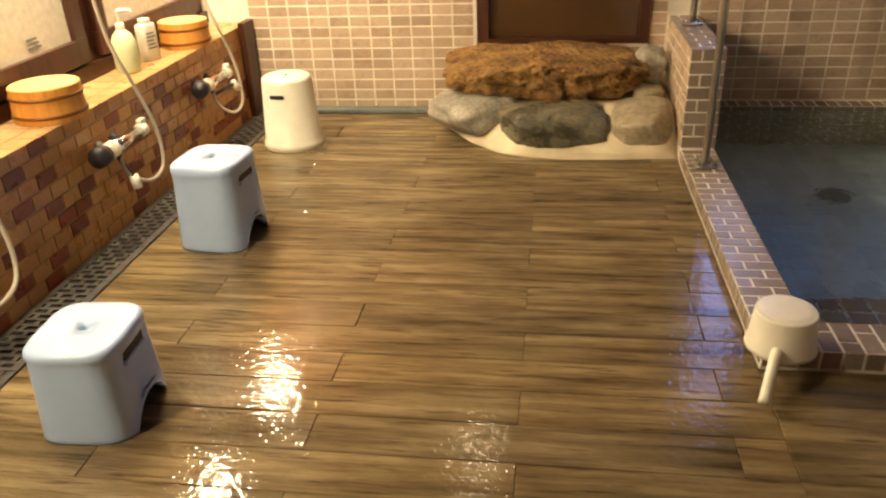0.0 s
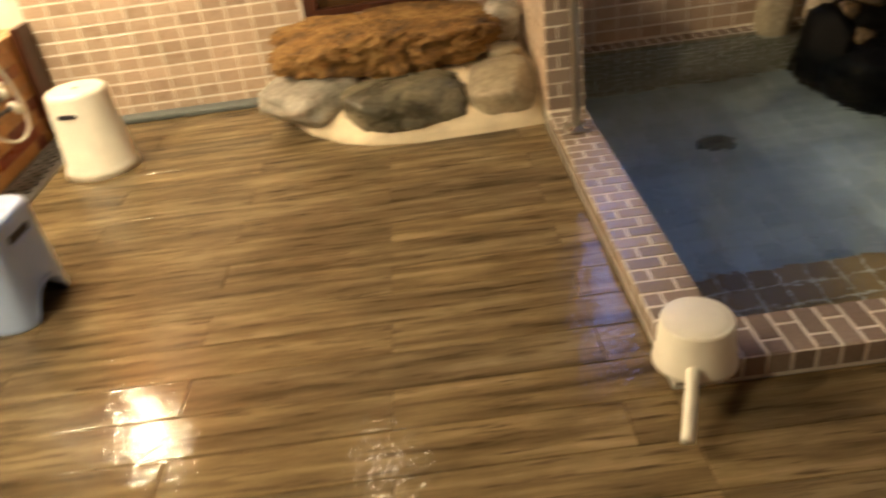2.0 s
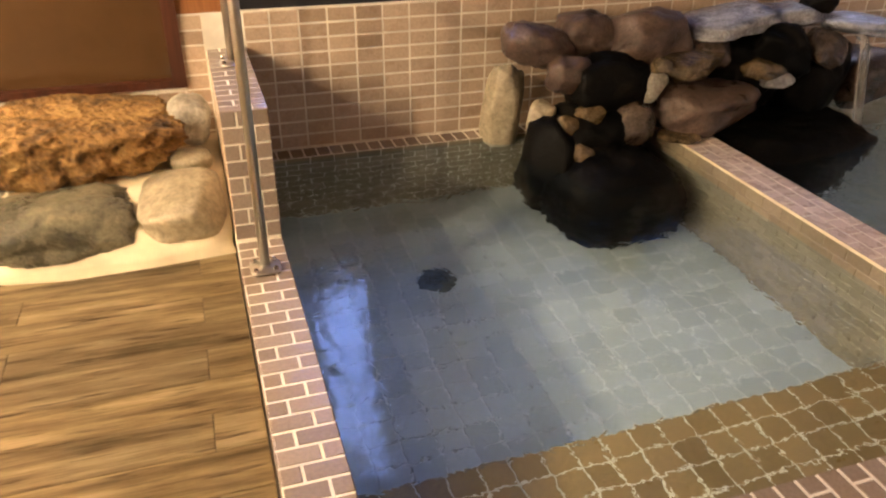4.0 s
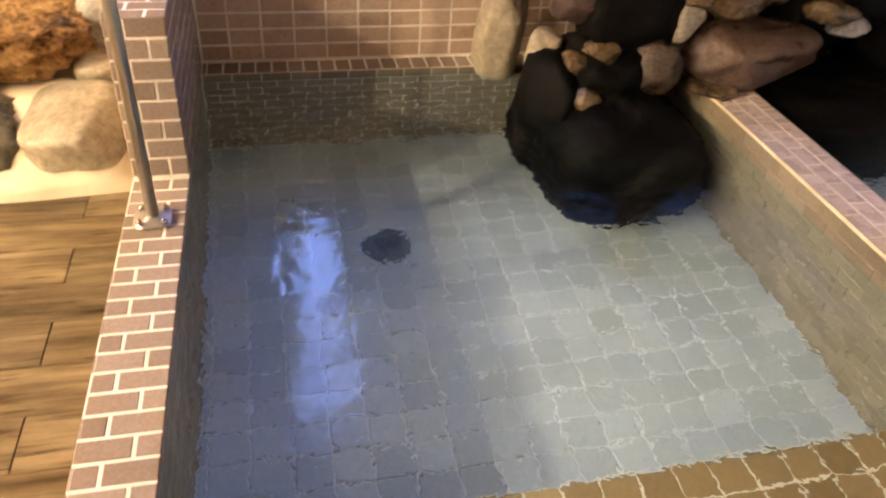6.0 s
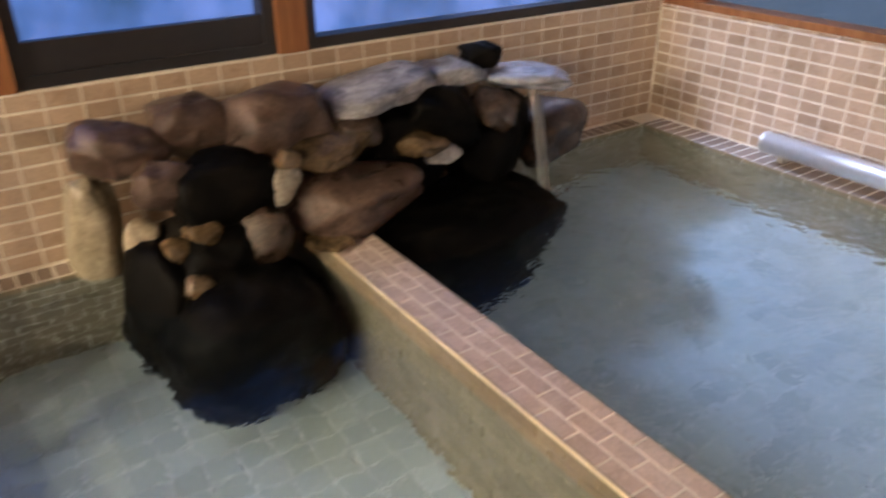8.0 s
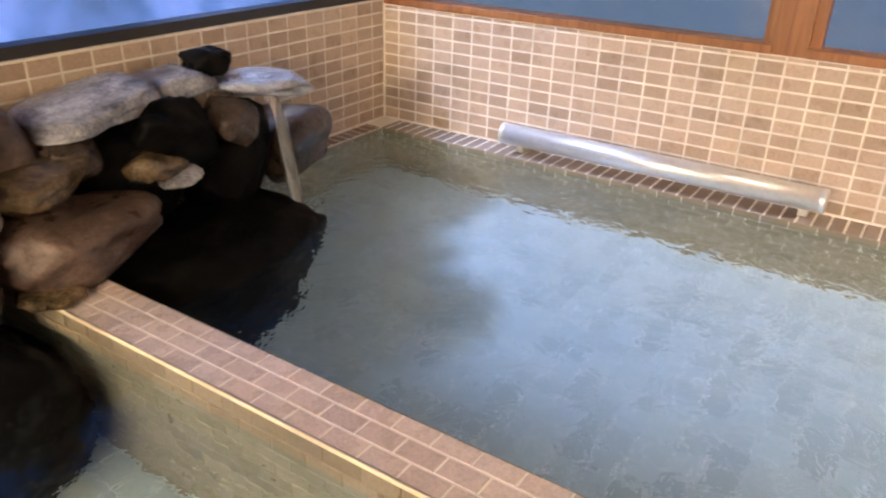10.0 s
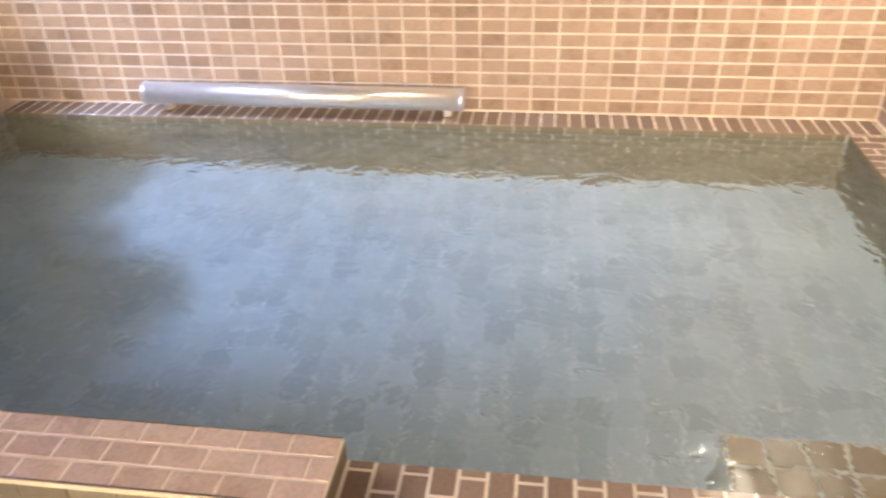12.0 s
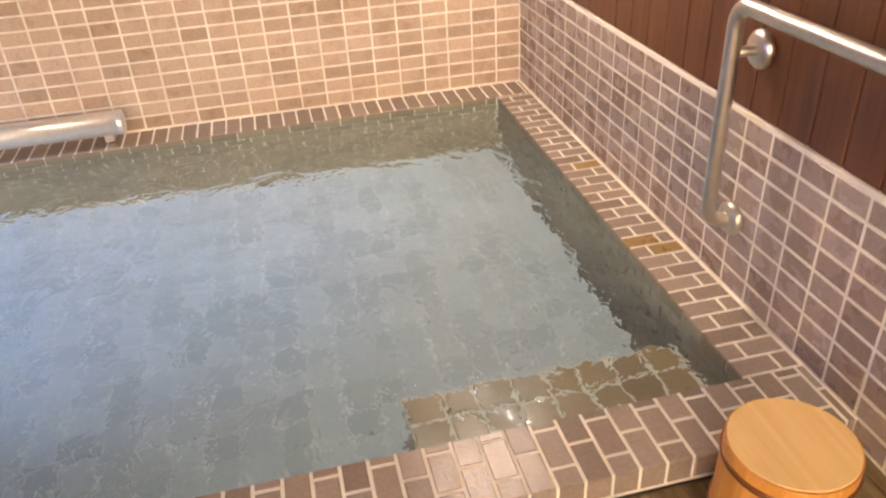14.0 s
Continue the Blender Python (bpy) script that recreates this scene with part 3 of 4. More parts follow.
def gutter():
    """Slotted grate along the bench, over a flat black strip for the channel's shade."""
    g = thing("drain_grate", "worn grey slotted drain grate beside the washing bench", "drain grate")
    part("channel", boxes((WEST - 0.004, -2.4, -0.0075, WEST + 0.2, BACK - 0.004, -0.003)), PIT_SHADE, g, "flat black strip for the drain channel's shade")
    y = -0.2
    while y < BACK - 0.1:
        bm = bmesh.new()
        box(bm, WEST + 0.004, y, -0.003, WEST + 0.03, y + 0.296, 0.006)
        box(bm, WEST + 0.166, y, -0.003, WEST + 0.198, y + 0.296, 0.006)
        for k in range(8):
            yy = y + 0.037 * k
            box(bm, WEST + 0.03, yy, -0.003, WEST + 0.166, yy + 0.014, 0.006)
            off = 0.0 if k % 2 else 0.045
            box(bm, WEST + 0.075 - off * 0.7, yy + 0.014, -0.003, WEST + 0.095 - off * 0.7, yy + 0.037, 0.006)
            box(bm, WEST + 0.140 - off * 0.7, yy + 0.014, -0.003, WEST + 0.158 - off * 0.7, yy + 0.037, 0.006)
        part("grate_panel", bm, GRATE, g)
        y += 0.3


gutter()
# added dark strip over the black gap between bench end and wall
structure("corner_board", boxes((WEST - 0.004, BACK - 0.17, 0.0, WEST + 0.035, BACK - 0.008, BENCH + 0.02), bevel=0.003), WOOD_DARK, "dark strip added over the black gap at the bench's end", "trim")

# lamps over the washing bench and on the ceiling
def sconce(y, z=1.72):
    ob = thing("wall_lamp", "warm globe wall lamp above the washing bench", "lamp", pose(WESTWALL, y, z), "lamps over the washing bench")
    part("back_plate", lathe([(0.0, 0.0), (0.05, 0.0), (0.05, 0.012), (0.02, 0.02), (0.014, 0.17), (0.0, 0.17)], 24), CHROME, ob, at=pose(0, 0, 0, 0, 90, 0))
    bm = bmesh.new()
    bmesh.ops.create_uvsphere(bm, u_segments=24, v_segments=14, radius=0.06)
    part("globe", bm, LAMP_GLOW, ob, "glowing warm glass globe", True, pose(0.225, 0, 0))
    return ob


for y, z in ((0.22, 1.60), (1.6, 2.37), (2.72, 2.0), (3.85, 2.0)):
    sconce(y, z)


def ceiling_lamp(x, y, mat, label, drop=0.0):
    """A round glass shade, flush or hung from a rod."""
    ob = thing("ceiling_lamp", label, "lamp", pose(x, y, ROOF), "ceiling lamps")
    part("lamp_base", lathe([(0.09, -0.03), (0.09, 0.0)], 28), WHITE_PLASTIC, ob)
    if drop:
        part("rod", tube([(0, 0, -0.03), (0, 0, -drop - 0.03)], 0.008, 10), DARK_METAL, ob)
    part("shade", lathe([(0.0, -0.11), (0.04, -0.105), (0.07, -0.08), (0.082, -0.05), (0.08, -0.03)], 28), mat, ob, "glowing shade", True, pose(0, 0, -drop))


ceiling_lamp(-1.13, 3.68, DIM_GLOW, "warm round ceiling lamp")
ceiling_lamp(3.56, 0.44, SHADE_GLOW, "warm round lamp hung from the ceiling", 0.76)

# ---- stools ----
def stool(name, label, at, height, length, width, mat, hole_size=(0.016, 0.016)):
    """A moulded seat: a lid with a soft lip and a hole, a tapered shell, deep grips and arched foot openings on two sides."""
    ob = thing(name, label, "bath stool", at, "bath stools")
    seg = 96
    rows = [(0.985, 0.0), (1.0, 0.012), (0.992, 0.05), (0.965, 0.25), (0.935, 0.50), (0.912, 0.72), (0.902, 0.86), (0.908, 0.885), (0.918, 0.90), (0.920, 0.93), (0.905, 0.965), (0.865, 0.988), (0.80, 0.998), (0.60, 1.0), (0.34, 0.996)]
    bm = bmesh.new()
    rings = []
    for r, h in rows:
        ring = []
        for i in range(seg):
            a = 2 * math.pi * i / seg
            c, q = math.cos(a), math.sin(a)
            k = (abs(c) ** 4 + abs(q) ** 4) ** -0.25
            x, y = c * k * r * length / 2, q * k * r * width / 2
            z = h * height
            rise = 1 - (x / (0.30 * length)) ** 2
            if h < 0.4 and rise > 0 and abs(q) > 0.5:
                z = max(z, 0.27 * height * rise ** 0.6)
            if 0.6 < h < 0.85 and abs(x) < 0.27 * length and abs(q) > 0.5:
                y *= 0.93
            ring.append(bm.verts.new((x, y, z)))
        rings.append(ring)
    for lo, hi in zip(rings, rings[1:]):
        for i in range(seg):
            j = (i + 1) % seg
            bm.faces.new((lo[i], lo[j], hi[j], hi[i]))
    hole = [bm.verts.new((hole_size[0] * math.cos(2 * math.pi * i / seg), hole_size[1] * math.sin(2 * math.pi * i / seg), height * 0.99)) for i in range(seg)]
    pit = [bm.verts.new((v.co.x * 0.92, v.co.y * 0.92, height - 0.035)) for v in hole]
    for a_, b_ in ((rings[-1], hole), (hole, pit)):
        for i in range(seg):
            j = (i + 1) % seg
            bm.faces.new((a_[i], a_[j], b_[j], b_[i]))
    bmesh.ops.recalc_face_normals(bm, faces=bm.faces)
    bmesh.ops.solidify(bm, geom=bm.faces[:], thickness=0.004)
    part("seat_shell", bm, mat, ob, "", True)
    part("seat_hole", lathe([(hole_size[0] * 0.95, height - 0.032), (hole_size[0] * 0.95, height - 0.030)], 20, sy=hole_size[1] / hole_size[0]), HOLE_SHADE, ob, "dark disc for the shade in the drain hole")
    for sgn in (-1, 1):
        y = sgn * 0.858 * width / 2
        part("grip_slot", box(bmesh.new(), -0.062, -0.006, -0.016, 0.062, 0.005, 0.016, bevel=0.005), HOLE_SHADE, ob, "dark block for the shade in the grip slot", at=pose(0, y, 0.79 * height, -sgn * 4, 0, 0))
        part("grip_lip", box(bmesh.new(), -0.066, -0.006, -0.007, 0.066, 0.010, 0.007, bevel=0.004), mat, ob, at=pose(0, y + sgn * 0.006, 0.79 * height - 0.022, -sgn * 4, 0, 0))
    return ob


stool("bath_stool", "low pale blue-white plastic bath stool with grip slots", pose(-1.985, 1.145, 0.0, 0, 0, 94), 0.30, 0.325, 0.30, BLUE_FILL_PLASTIC)
stool("bath_stool", "tall pale blue-white plastic bath stool with top hole", pose(-2.085, 2.345, 0.0, 0, 0, 86), 0.375, 0.345, 0.32, BLUE_FILL_PLASTIC, (0.026, 0.015))


def round_stool(at, height):
    ob = thing("bath_stool", "tall round cream plastic bath stool with a wide foot", "bath stool", at, "bath stools")
    body = [(0.0, height - 0.01), (0.10, height - 0.004), (0.125, height - 0.004), (0.138, height - 0.014), (0.142, height - 0.03), (0.160, 0.05), (0.164, 0.045), (0.172, 0.03), (0.174, 0.0), (0.16, 0.0)]
    part("seat_shell", lathe(list(reversed(body)), 56, sy=0.95), WHITE_PLASTIC, ob, "", True)
    part("grip_slot", box(bmesh.new(), -0.042, -0.006, -0.011, 0.042, 0.006, 0.011, bevel=0.005), HOLE_SHADE, ob, "dark block for the shade in the grip slot", at=pose(0.0, -0.139, height - 0.095, 4, 0, 0))
    part("seat_hole", lathe([(0.008, height - 0.006), (0.008, height - 0.002)], 14), HOLE_SHADE, ob)
    return ob


round_stool(pose(-2.145, 3.545, 0.0, 0, 0, -8), 0.41)

# ---- dipper on the rim's corner ----
def dipper(at):
    ob = thing("bath_dipper", "white plastic hand dipper upside down on the rim corner", "dipper", at)
    prof = [(0.086, 0.128), (0.088, 0.130), (0.0915, 0.12), (0.10, 0.03), (0.106, 0.012), (0.108, 0.0), (0.103, 0.0), (0.095, 0.03), (0.084, 0.118)]
    top = [(0.0, 0.134), (0.06, 0.134), (0.08, 0.132)] + prof
    bm = lathe(top, 44)
    part("bowl", bm, WHITE_PLASTIC, ob, "", True)
    pts = curve_line([(0.0, -0.09, 0.035), (0.0, -0.14, 0.024), (0.0, -0.21, -0.012), (0.0, -0.265, -0.038)], 16)
    part("handle", tube(pts, 0.0165, 14), WHITE_PLASTIC, ob, "", True)
    return ob


dipper(pose(0.055, 1.545, RIM, 0, 0, -22))

# ---- wooden tubs ----
def tub(at, label, radius=0.112, height=0.115, upside=True):
    ob = thing("wash_tub", label, "wash tub", at, "wooden wash tubs")
    n = 22
    for i in range(n):
        bm = bmesh.new()
        a0, a1 = 2 * math.pi * (i + 0.008) / n, 2 * math.pi * (i + 0.992) / n
        vs = []
        for rr, z in ((radius * 1.04, 0.0), (radius, height)):
            for a in (a0, (a0 + a1) / 2, a1):
                vs.append(bm.verts.new((rr * math.cos(a), rr * math.sin(a), z)))
            for a in (a1, (a0 + a1) / 2, a0):
                vs.append(bm.verts.new(((rr - 0.010) * math.cos(a), (rr - 0.010) * math.sin(a), z)))
        for k in range(6):
            j = (k + 1) % 6
            bm.faces.new((vs[k], vs[j], vs[6 + j], vs[6 + k]))
        bm.faces.new(vs[:6][::-1])
        bm.faces.new(vs[6:])
        part("stave", bm, TUB_WOOD, ob)
    for z in (0.028, height - 0.036):
        r = radius * 1.04 - (radius * 0.04) * z / height
        part("band", lathe([(r + 0.001, z - 0.007), (r + 0.005, z - 0.005), (r + 0.005, z + 0.005), (r + 0.001, z + 0.007)], 48), TUB_BAND, ob, "dark metal band", True)
    part("bottom", lathe([(radius - 0.012, height - 0.018), (radius - 0.0105, height + 0.0005), (radius - 0.003, height + 0.001), (radius - 0.0045, height + 0.004), (radius - 0.02, height + 0.005)], 48), TUB_TOP, ob, "flat pale board bottom turned up")
    return ob


tub(pose(-2.69, 2.24, BENCH, 0, 0, 20), "honey-coloured wooden wash tub upside down on the bench", 0.136, 0.135)
tub(pose(-2.70, 3.55, BENCH, 0, 0, 70), "honey-coloured wooden wash tub upside down beside bottles", 0.132, 0.135)
tub(pose(1.962, 0.25, 0.0, 0, 0, 25), "honey-coloured wooden wash tub upside down on the floor", 0.128, 0.222)

# ---- bottles ----
def pump_bottle(at):
    ob = thing("pump_bottle", "pale green plastic pump bottle on the bench", "bottle", at)
    part("body", lathe([(0.0, 0.0), (0.046, 0.0), (0.05, 0.006), (0.05, 0.10), (0.047, 0.125), (0.036, 0.15), (0.02, 0.165), (0.015, 0.17), (0.0, 0.17)], 32), BOTTLE_GREEN, ob, "", True)
    part("collar", lathe([(0.018, 0.168), (0.018, 0.19), (0.012, 0.195)], 20), WHITE_PLASTIC, ob)
    part("stem", lathe([(0.006, 0.19), (0.006, 0.235)], 12), WHITE_PLASTIC, ob)
    part("nozzle", tube(rounded([(0, 0, 0.225), (0, 0, 0.242), (0.045, 0, 0.240), (0.05, 0, 0.228)], 0.008, 4), 0.0085, 10), WHITE_PLASTIC, ob, "", True)


pump_bottle(pose(-2.735, 2.97, BENCH, 0, 0, 30) @ Matrix.Scale(1.2, 4))


def flat_bottle(at):
    ob = thing("refill_bottle", "white plastic bottle with grey print beside a tub", "bottle", at)
    body = part("body", lathe([(0.042, 0.0), (0.045, 0.005), (0.045, 0.15), (0.042, 0.16), (0.03, 0.165)], 36, sy=0.62, power=3.5), WHITE_PLASTIC, ob, "", True)
    part("cap", lathe([(0.026, 0.165), (0.026, 0.182), (0.022, 0.185)], 24), WHITE_PLASTIC, ob)
    bm = bmesh.new()
    for k in range(5):
        box(bm, -0.026, -0.0295, 0.055 + 0.016 * k, 0.022 - 0.007 * (k % 3), -0.0275, 0.062 + 0.016 * k)
    part("label_print", bm, PRINT_GREY, body, "unreadable grey print lines")


flat_bottle(pose(-2.735, 3.20, BENCH, 0, 0, 70) @ Matrix.Scale(1.15, 4))

# ---- mixer taps with hoses ----
def tap(y, hose, swing):
    """swing: the spout's reach along the bench; 0 hangs straight down."""
    ob = thing("mixer_tap", "chrome thermostatic mixer tap on the tiled bench front", "tap", pose(WEST, y, 0.40), "mixer taps")
    for k in (-0.062, 0.062):
        part("flange", lathe([(0.034, 0.0), (0.034, 0.008), (0.018, 0.02), (0.015, 0.055), (0.0, 0.055)], 22), DARK_METAL, ob, "dark wall flange", True, pose(0, k, 0, 0, 90, 0))
    part("body", tube([(0.065, -0.10, 0.0), (0.065, 0.17, 0.0)], 0.029, 22), CHROME, ob, "", True)
    part("dial", tube([(0.065, -0.185, 0.0), (0.065, -0.125, 0.0)], 0.043, 22), DARK_METAL, ob, "dark temperature dial", True)
    part("collar", tube([(0.065, -0.125, 0.0), (0.065, -0.05, 0.0)], 0.037, 20), WHITE_PLASTIC, ob, "cream collar", True)
    part("dial", tube([(0.065, 0.17, 0.0), (0.065, 0.215, 0.0)], 0.031, 20), WHITE_PLASTIC, ob, "cream flow dial", True)
    part("lever", box(bmesh.new(), 0.052, 0.183, 0.022, 0.078, 0.235, 0.05, bevel=0.006), WHITE_PLASTIC, ob, "cream lever")
    end = Vector((0.115, -0.03 + swing, -0.145 + swing * 0.45))
    part("spout", tube(rounded([(0.065, -0.03, -0.015), (0.07, -0.03, -0.065), tuple(end)], 0.025, 6), 0.011, 12), DARK_METAL, ob, "", True)
    tip = Vector((0.12, 0.75 * (swing > 0.1), -0.8)).normalized() * 0.045
    part("spout_tip", tube([tuple(end - tip * 0.3), tuple(end + tip)], 0.021, 14), WHITE_PLASTIC, ob, "cream spout tip", True)
    part("hose", tube(curve_line(hose, 60), 0.0085, 10), HOSE_GREY, ob, "grey-white shower hose", True)
    return ob


HOSE = [(0.06, -0.02, -0.02), (0.10, -0.04, -0.12), (0.14, 0.06, -0.19), (0.14, 0.19, -0.16), (0.12, 0.23, 0.0), (0.09, 0.18, 0.2), (0.05, 0.12, 0.42), (0.03, 0.09, 0.75)]
for y, swing in ((1.30, 0.0), (2.40, 0.0), (3.42, 0.2)):
    tap(y, HOSE, swing)

# ---- framed notice behind the bench ----
def framed_panel(y0, y1, sheet_on):
    ob = thing("framed_mirror", "dark red-brown framed panel standing behind the bench", "mirror", group="framed panels")
    z0, z1 = 0.66, 1.45
    x = WESTWALL
    part("frame", boxes((x + 0.001, y0, z0, x + 0.045, y1, z0 + 0.11), (x + 0.001, y0, z1 - 0.08, x + 0.045, y1, z1), (x + 0.001, y0, z0 + 0.11, x + 0.045, y0 + 0.09, z1 - 0.08), (x + 0.001, y1 - 0.09, z0 + 0.11, x + 0.045, y1, z1 - 0.08), bevel=0.004), WOOD_DARK, ob)
    panel = part("panel", boxes((x + 0.001, y0 + 0.09, z0 + 0.11, x + 0.02, y1 - 0.09, z1 - 0.08)), PAPER, ob, "pale cream panel")
    if sheet_on:
        bm = bmesh.new()
        for k in range(3):
            box(bm, x + 0.021, y1 - 0.40, z0 + 0.135 + 0.018 * k, x + 0.0225, y1 - 0.31 - 0.01 * k, z0 + 0.145 + 0.018 * k)
        part("panel_print", bm, PRINT_GREY, panel, "small unreadable grey print")


framed_panel(1.72, 2.84, True)
framed_panel(2.95, 4.05, False)
framed_panel(0.5, 1.62, False)
tagged(part("shelf_rail", boxes((WESTWALL, -2.38, BENCH + 0.001, WESTWALL + 0.035, BACK - 0.002, BENCH + 0.07), bevel=0.004), WOOD_DARK), "dark red-brown timber rail at the back of the bench", "trim", kind="structure")

# ---- handrails ----
def post_foot(ob, x, y, z, turn=0):
    plate = part("foot_plate", lathe([(0.0, 0.0), (0.052, 0.0), (0.054, 0.004), (0.05, 0.008), (0.022, 0.010), (0.019, 0.016), (0.0, 0.016)], 28, power=5), STEEL, ob, "", True, pose(x, y, z))
    for sx in (-1, 1):
        for sy in (-1, 1):
            part("bolt", lathe([(0.010, 0.0), (0.010, 0.008), (0.006, 0.014), (0.0, 0.015)], 12), CHROME, plate, "", True, pose(sx * 0.034, sy * 0.034, 0.008))


def hoop_rail():
    ob = thing("handrail", "stainless steel handrail hoop on the pool rim", "handrail")
    a, b = (0.083, 3.094), (0.095, 3.93)
    post_foot(ob, *a, RIM + 0.002)
    post_foot(ob, *b, PILTOP + 0.002)
    line = rounded([(a[0], a[1], RIM), (a[0], a[1], 1.13), (b[0], b[1], 1.13), (b[0], b[1], PILTOP)], 0.07, 8)
    part("rail", tube(line, 0.0175, 18), STEEL, ob, "", True)


hoop_rail()


def wall_rail():
    ob = thing("grab_rail", "stainless L-shaped grab rail on the side wall", "grab rail")
    y = SOUTH + 0.085
    x, z0, z1 = 2.685, 0.29, 0.885
    line = rounded([(x, SOUTH, z0), (x, y, z0), (x, y, z1), (1.75, y, z1 + 0.005), (1.75, SOUTH - 0.01, z1 + 0.005)], 0.055, 8)
    part("rail", tube(line, 0.020, 18), STEEL, ob, "", True)
    part("stub", tube([(x, SOUTH - 0.01, 0.765), (x, y, 0.765)], 0.013, 14), STEEL, ob, "", True)
    for fx, fz, fy in ((x, z0, SOUTH), (x, 0.765, SOUTH - 0.006), (1.75, z1 + 0.005, SOUTH - 0.006)):
        part("flange", lathe([(0.0, 0.0), (0.047, 0.0), (0.049, 0.004), (0.048, 0.013), (0.040, 0.022), (0.028, 0.026), (0.0, 0.027)], 34), STEEL, ob, "round brushed steel wall flange", True, pose(fx, fy + 0.004, fz, -90, 0, 0))


wall_rail()


def neck_roll():
    ob = thing("neck_rest", "stainless steel tube neck rest along the far ledge", "neck rest")
    x, z, r = 4.420, 0.170, 0.052
    y0, y1 = 1.80, 3.34
    bm = tube([(x, y0, z), (x, y1, z)], r, 40)
    part("roll", bm, SATIN, ob, "", True)
    for y in (y0, y1 - 0.012):
        part("end_cap", tube([(x, y - 0.004, z), (x, y + 0.016, z)], r + 0.0015, 40), SATIN, ob, "", False)
    for y in (y0 + 0.06, y1 - 0.1):
        part("bracket", boxes((x + 0.035, y, RIM, EAST - 0.012, y + 0.04, RIM + 0.075), bevel=0.003), SATIN, ob, "short steel bracket")


neck_roll()

# ---- floor drain cover in the small pool ----
DRAIN_GREY = plain("dull_grey_drain_metal", (0.13, 0.15, 0.15), 0.6, 0.0, 0.15, 20)
DRAIN_SLOT = plain("dark_drain_slot", (0.06, 0.07, 0.07), 0.7)
dr = thing("pool_drain", "dull grey round drain cover on the small pool floor", "drain cover", pose(0.815, 3.39, BED + 0.004))
part("cover", lathe([(0.0, 0.006), (0.03, 0.012), (0.075, 0.012), (0.085, 0.004), (0.088, 0.0)], 36), DRAIN_GREY, dr, "", True)
for k in range(5):
    part("slot", boxes((-0.05, -0.036 + 0.016 * k, 0.0122, 0.05, -0.030 + 0.016 * k, 0.0135)), DRAIN_SLOT, dr)

tagged(part("wall_kerb", box(bmesh.new(), WEST + 0.2, BACK - 0.10, 0.0, -1.36, BACK - 0.004, 0.03, bevel=0.008), DRAIN_GREY), "low grey kerb at the foot of the back wall", "kerb", kind="structure")

# ---- rock step below the garden door ----
def mortar_bed():
    bm = bmesh.new()
    outline = [(-1.37, BACK - 0.002), (-1.38, 4.10), (-1.28, 3.86), (-1.12, 3.60), (-0.96, 3.44), (-0.82, 3.37), (-0.6, 3.335), (-0.3, 3.345), (-0.003, 3.37), (-0.003, BACK - 0.002)]
    c = Vector((-0.6, 3.95, 0))
    lo = [bm.verts.new((x, y, 0.0)) for x, y in outline]
    mid = [bm.verts.new((x + (c.x - x) * 0.03, y + (c.y - y) * 0.03 if y < BACK - 0.01 else y, 0.035)) for x, y in outline]
    up = [bm.verts.new((x + (c.x - x) * 0.12 if x < -0.01 else x, y + (c.y - y) * 0.14 if y < BACK - 0.01 else y, 0.075)) for x, y in outline]
    top = [bm.verts.new((x + (c.x - x) * 0.35 if x < -0.01 else x, y + (c.y - y) * 0.5 if y < BACK - 0.01 else y, 0.19)) for x, y in outline]
    n = len(outline)
    for a, b in ((lo, mid), (mid, up), (up, top)):
        for i in range(n):
            j = (i + 1) % n
            bm.faces.new((a[i], a[j], b[j], b[i]))
    bm.faces.new(top)
    bmesh.ops.subdivide_edges(bm, edges=list(bm.edges), cuts=3, use_grid_fill=True)
    for v in bm.verts:
        if 0.005 < v.co.z and v.co.y < BACK - 0.01 and v.co.x < -0.01:
            d = noise.noise(v.co * 9) * 0.016
            v.co += Vector((d, d, d * 0.6))
    bmesh.ops.recalc_face_normals(bm, faces=bm.faces)
    return bm


tagged(part("mortar_bed", mortar_bed(), MORTAR, smooth=True), "cream mortar bed that holds the step rocks", "mortar bed")
G1 = "rocks of the garden step"
rock("step_rock", "long porous rusty-brown lava slab of the step", (-0.725, 3.92, 0.325), (1.09, 0.46, 0.26), LAVA, 3, (6, 0, 1), G1, facets=3, rough=0.12, fine=0.12, detail=6, square=3.6)
rock("step_rock", "pale grey angular rock of the step", (-1.10, 3.78, 0.145), (0.44, 0.44, 0.22), ROCK_PALE, 5, (10, 8, -48), G1, facets=7, rough=0.13, fine=0.05, square=3.6)
rock("step_rock", "wet olive and black rock of the step", (-0.645, 3.56, 0.125), (0.60, 0.36, 0.215), ROCK_OLIVE, 8, (4, 0, 2), G1, facets=3, rough=0.10, fine=0.05, detail=5, square=3.2)
rock("step_rock", "rounded tan-grey stone of the step", (-0.178, 3.575, 0.135), (0.33, 0.36, 0.21), ROCK_TAN, 11, (8, -3, -6), G1, facets=3, rough=0.07, fine=0.015, square=3.4)
rock("step_rock", "upright grey-green stone of the step", (-0.110, 3.985, 0.345), (0.175, 0.22, 0.21), ROCK_PALE, 14, (0, 0, 10), G1, facets=3, rough=0.08, fine=0.02)
rock("step_rock", "small pinkish-grey stone of the step", (-0.125, 3.81, 0.225), (0.17, 0.13, 0.085), ROCK_TAN, 17, (0, 0, 5), G1, facets=3, rough=0.08, fine=0.02)

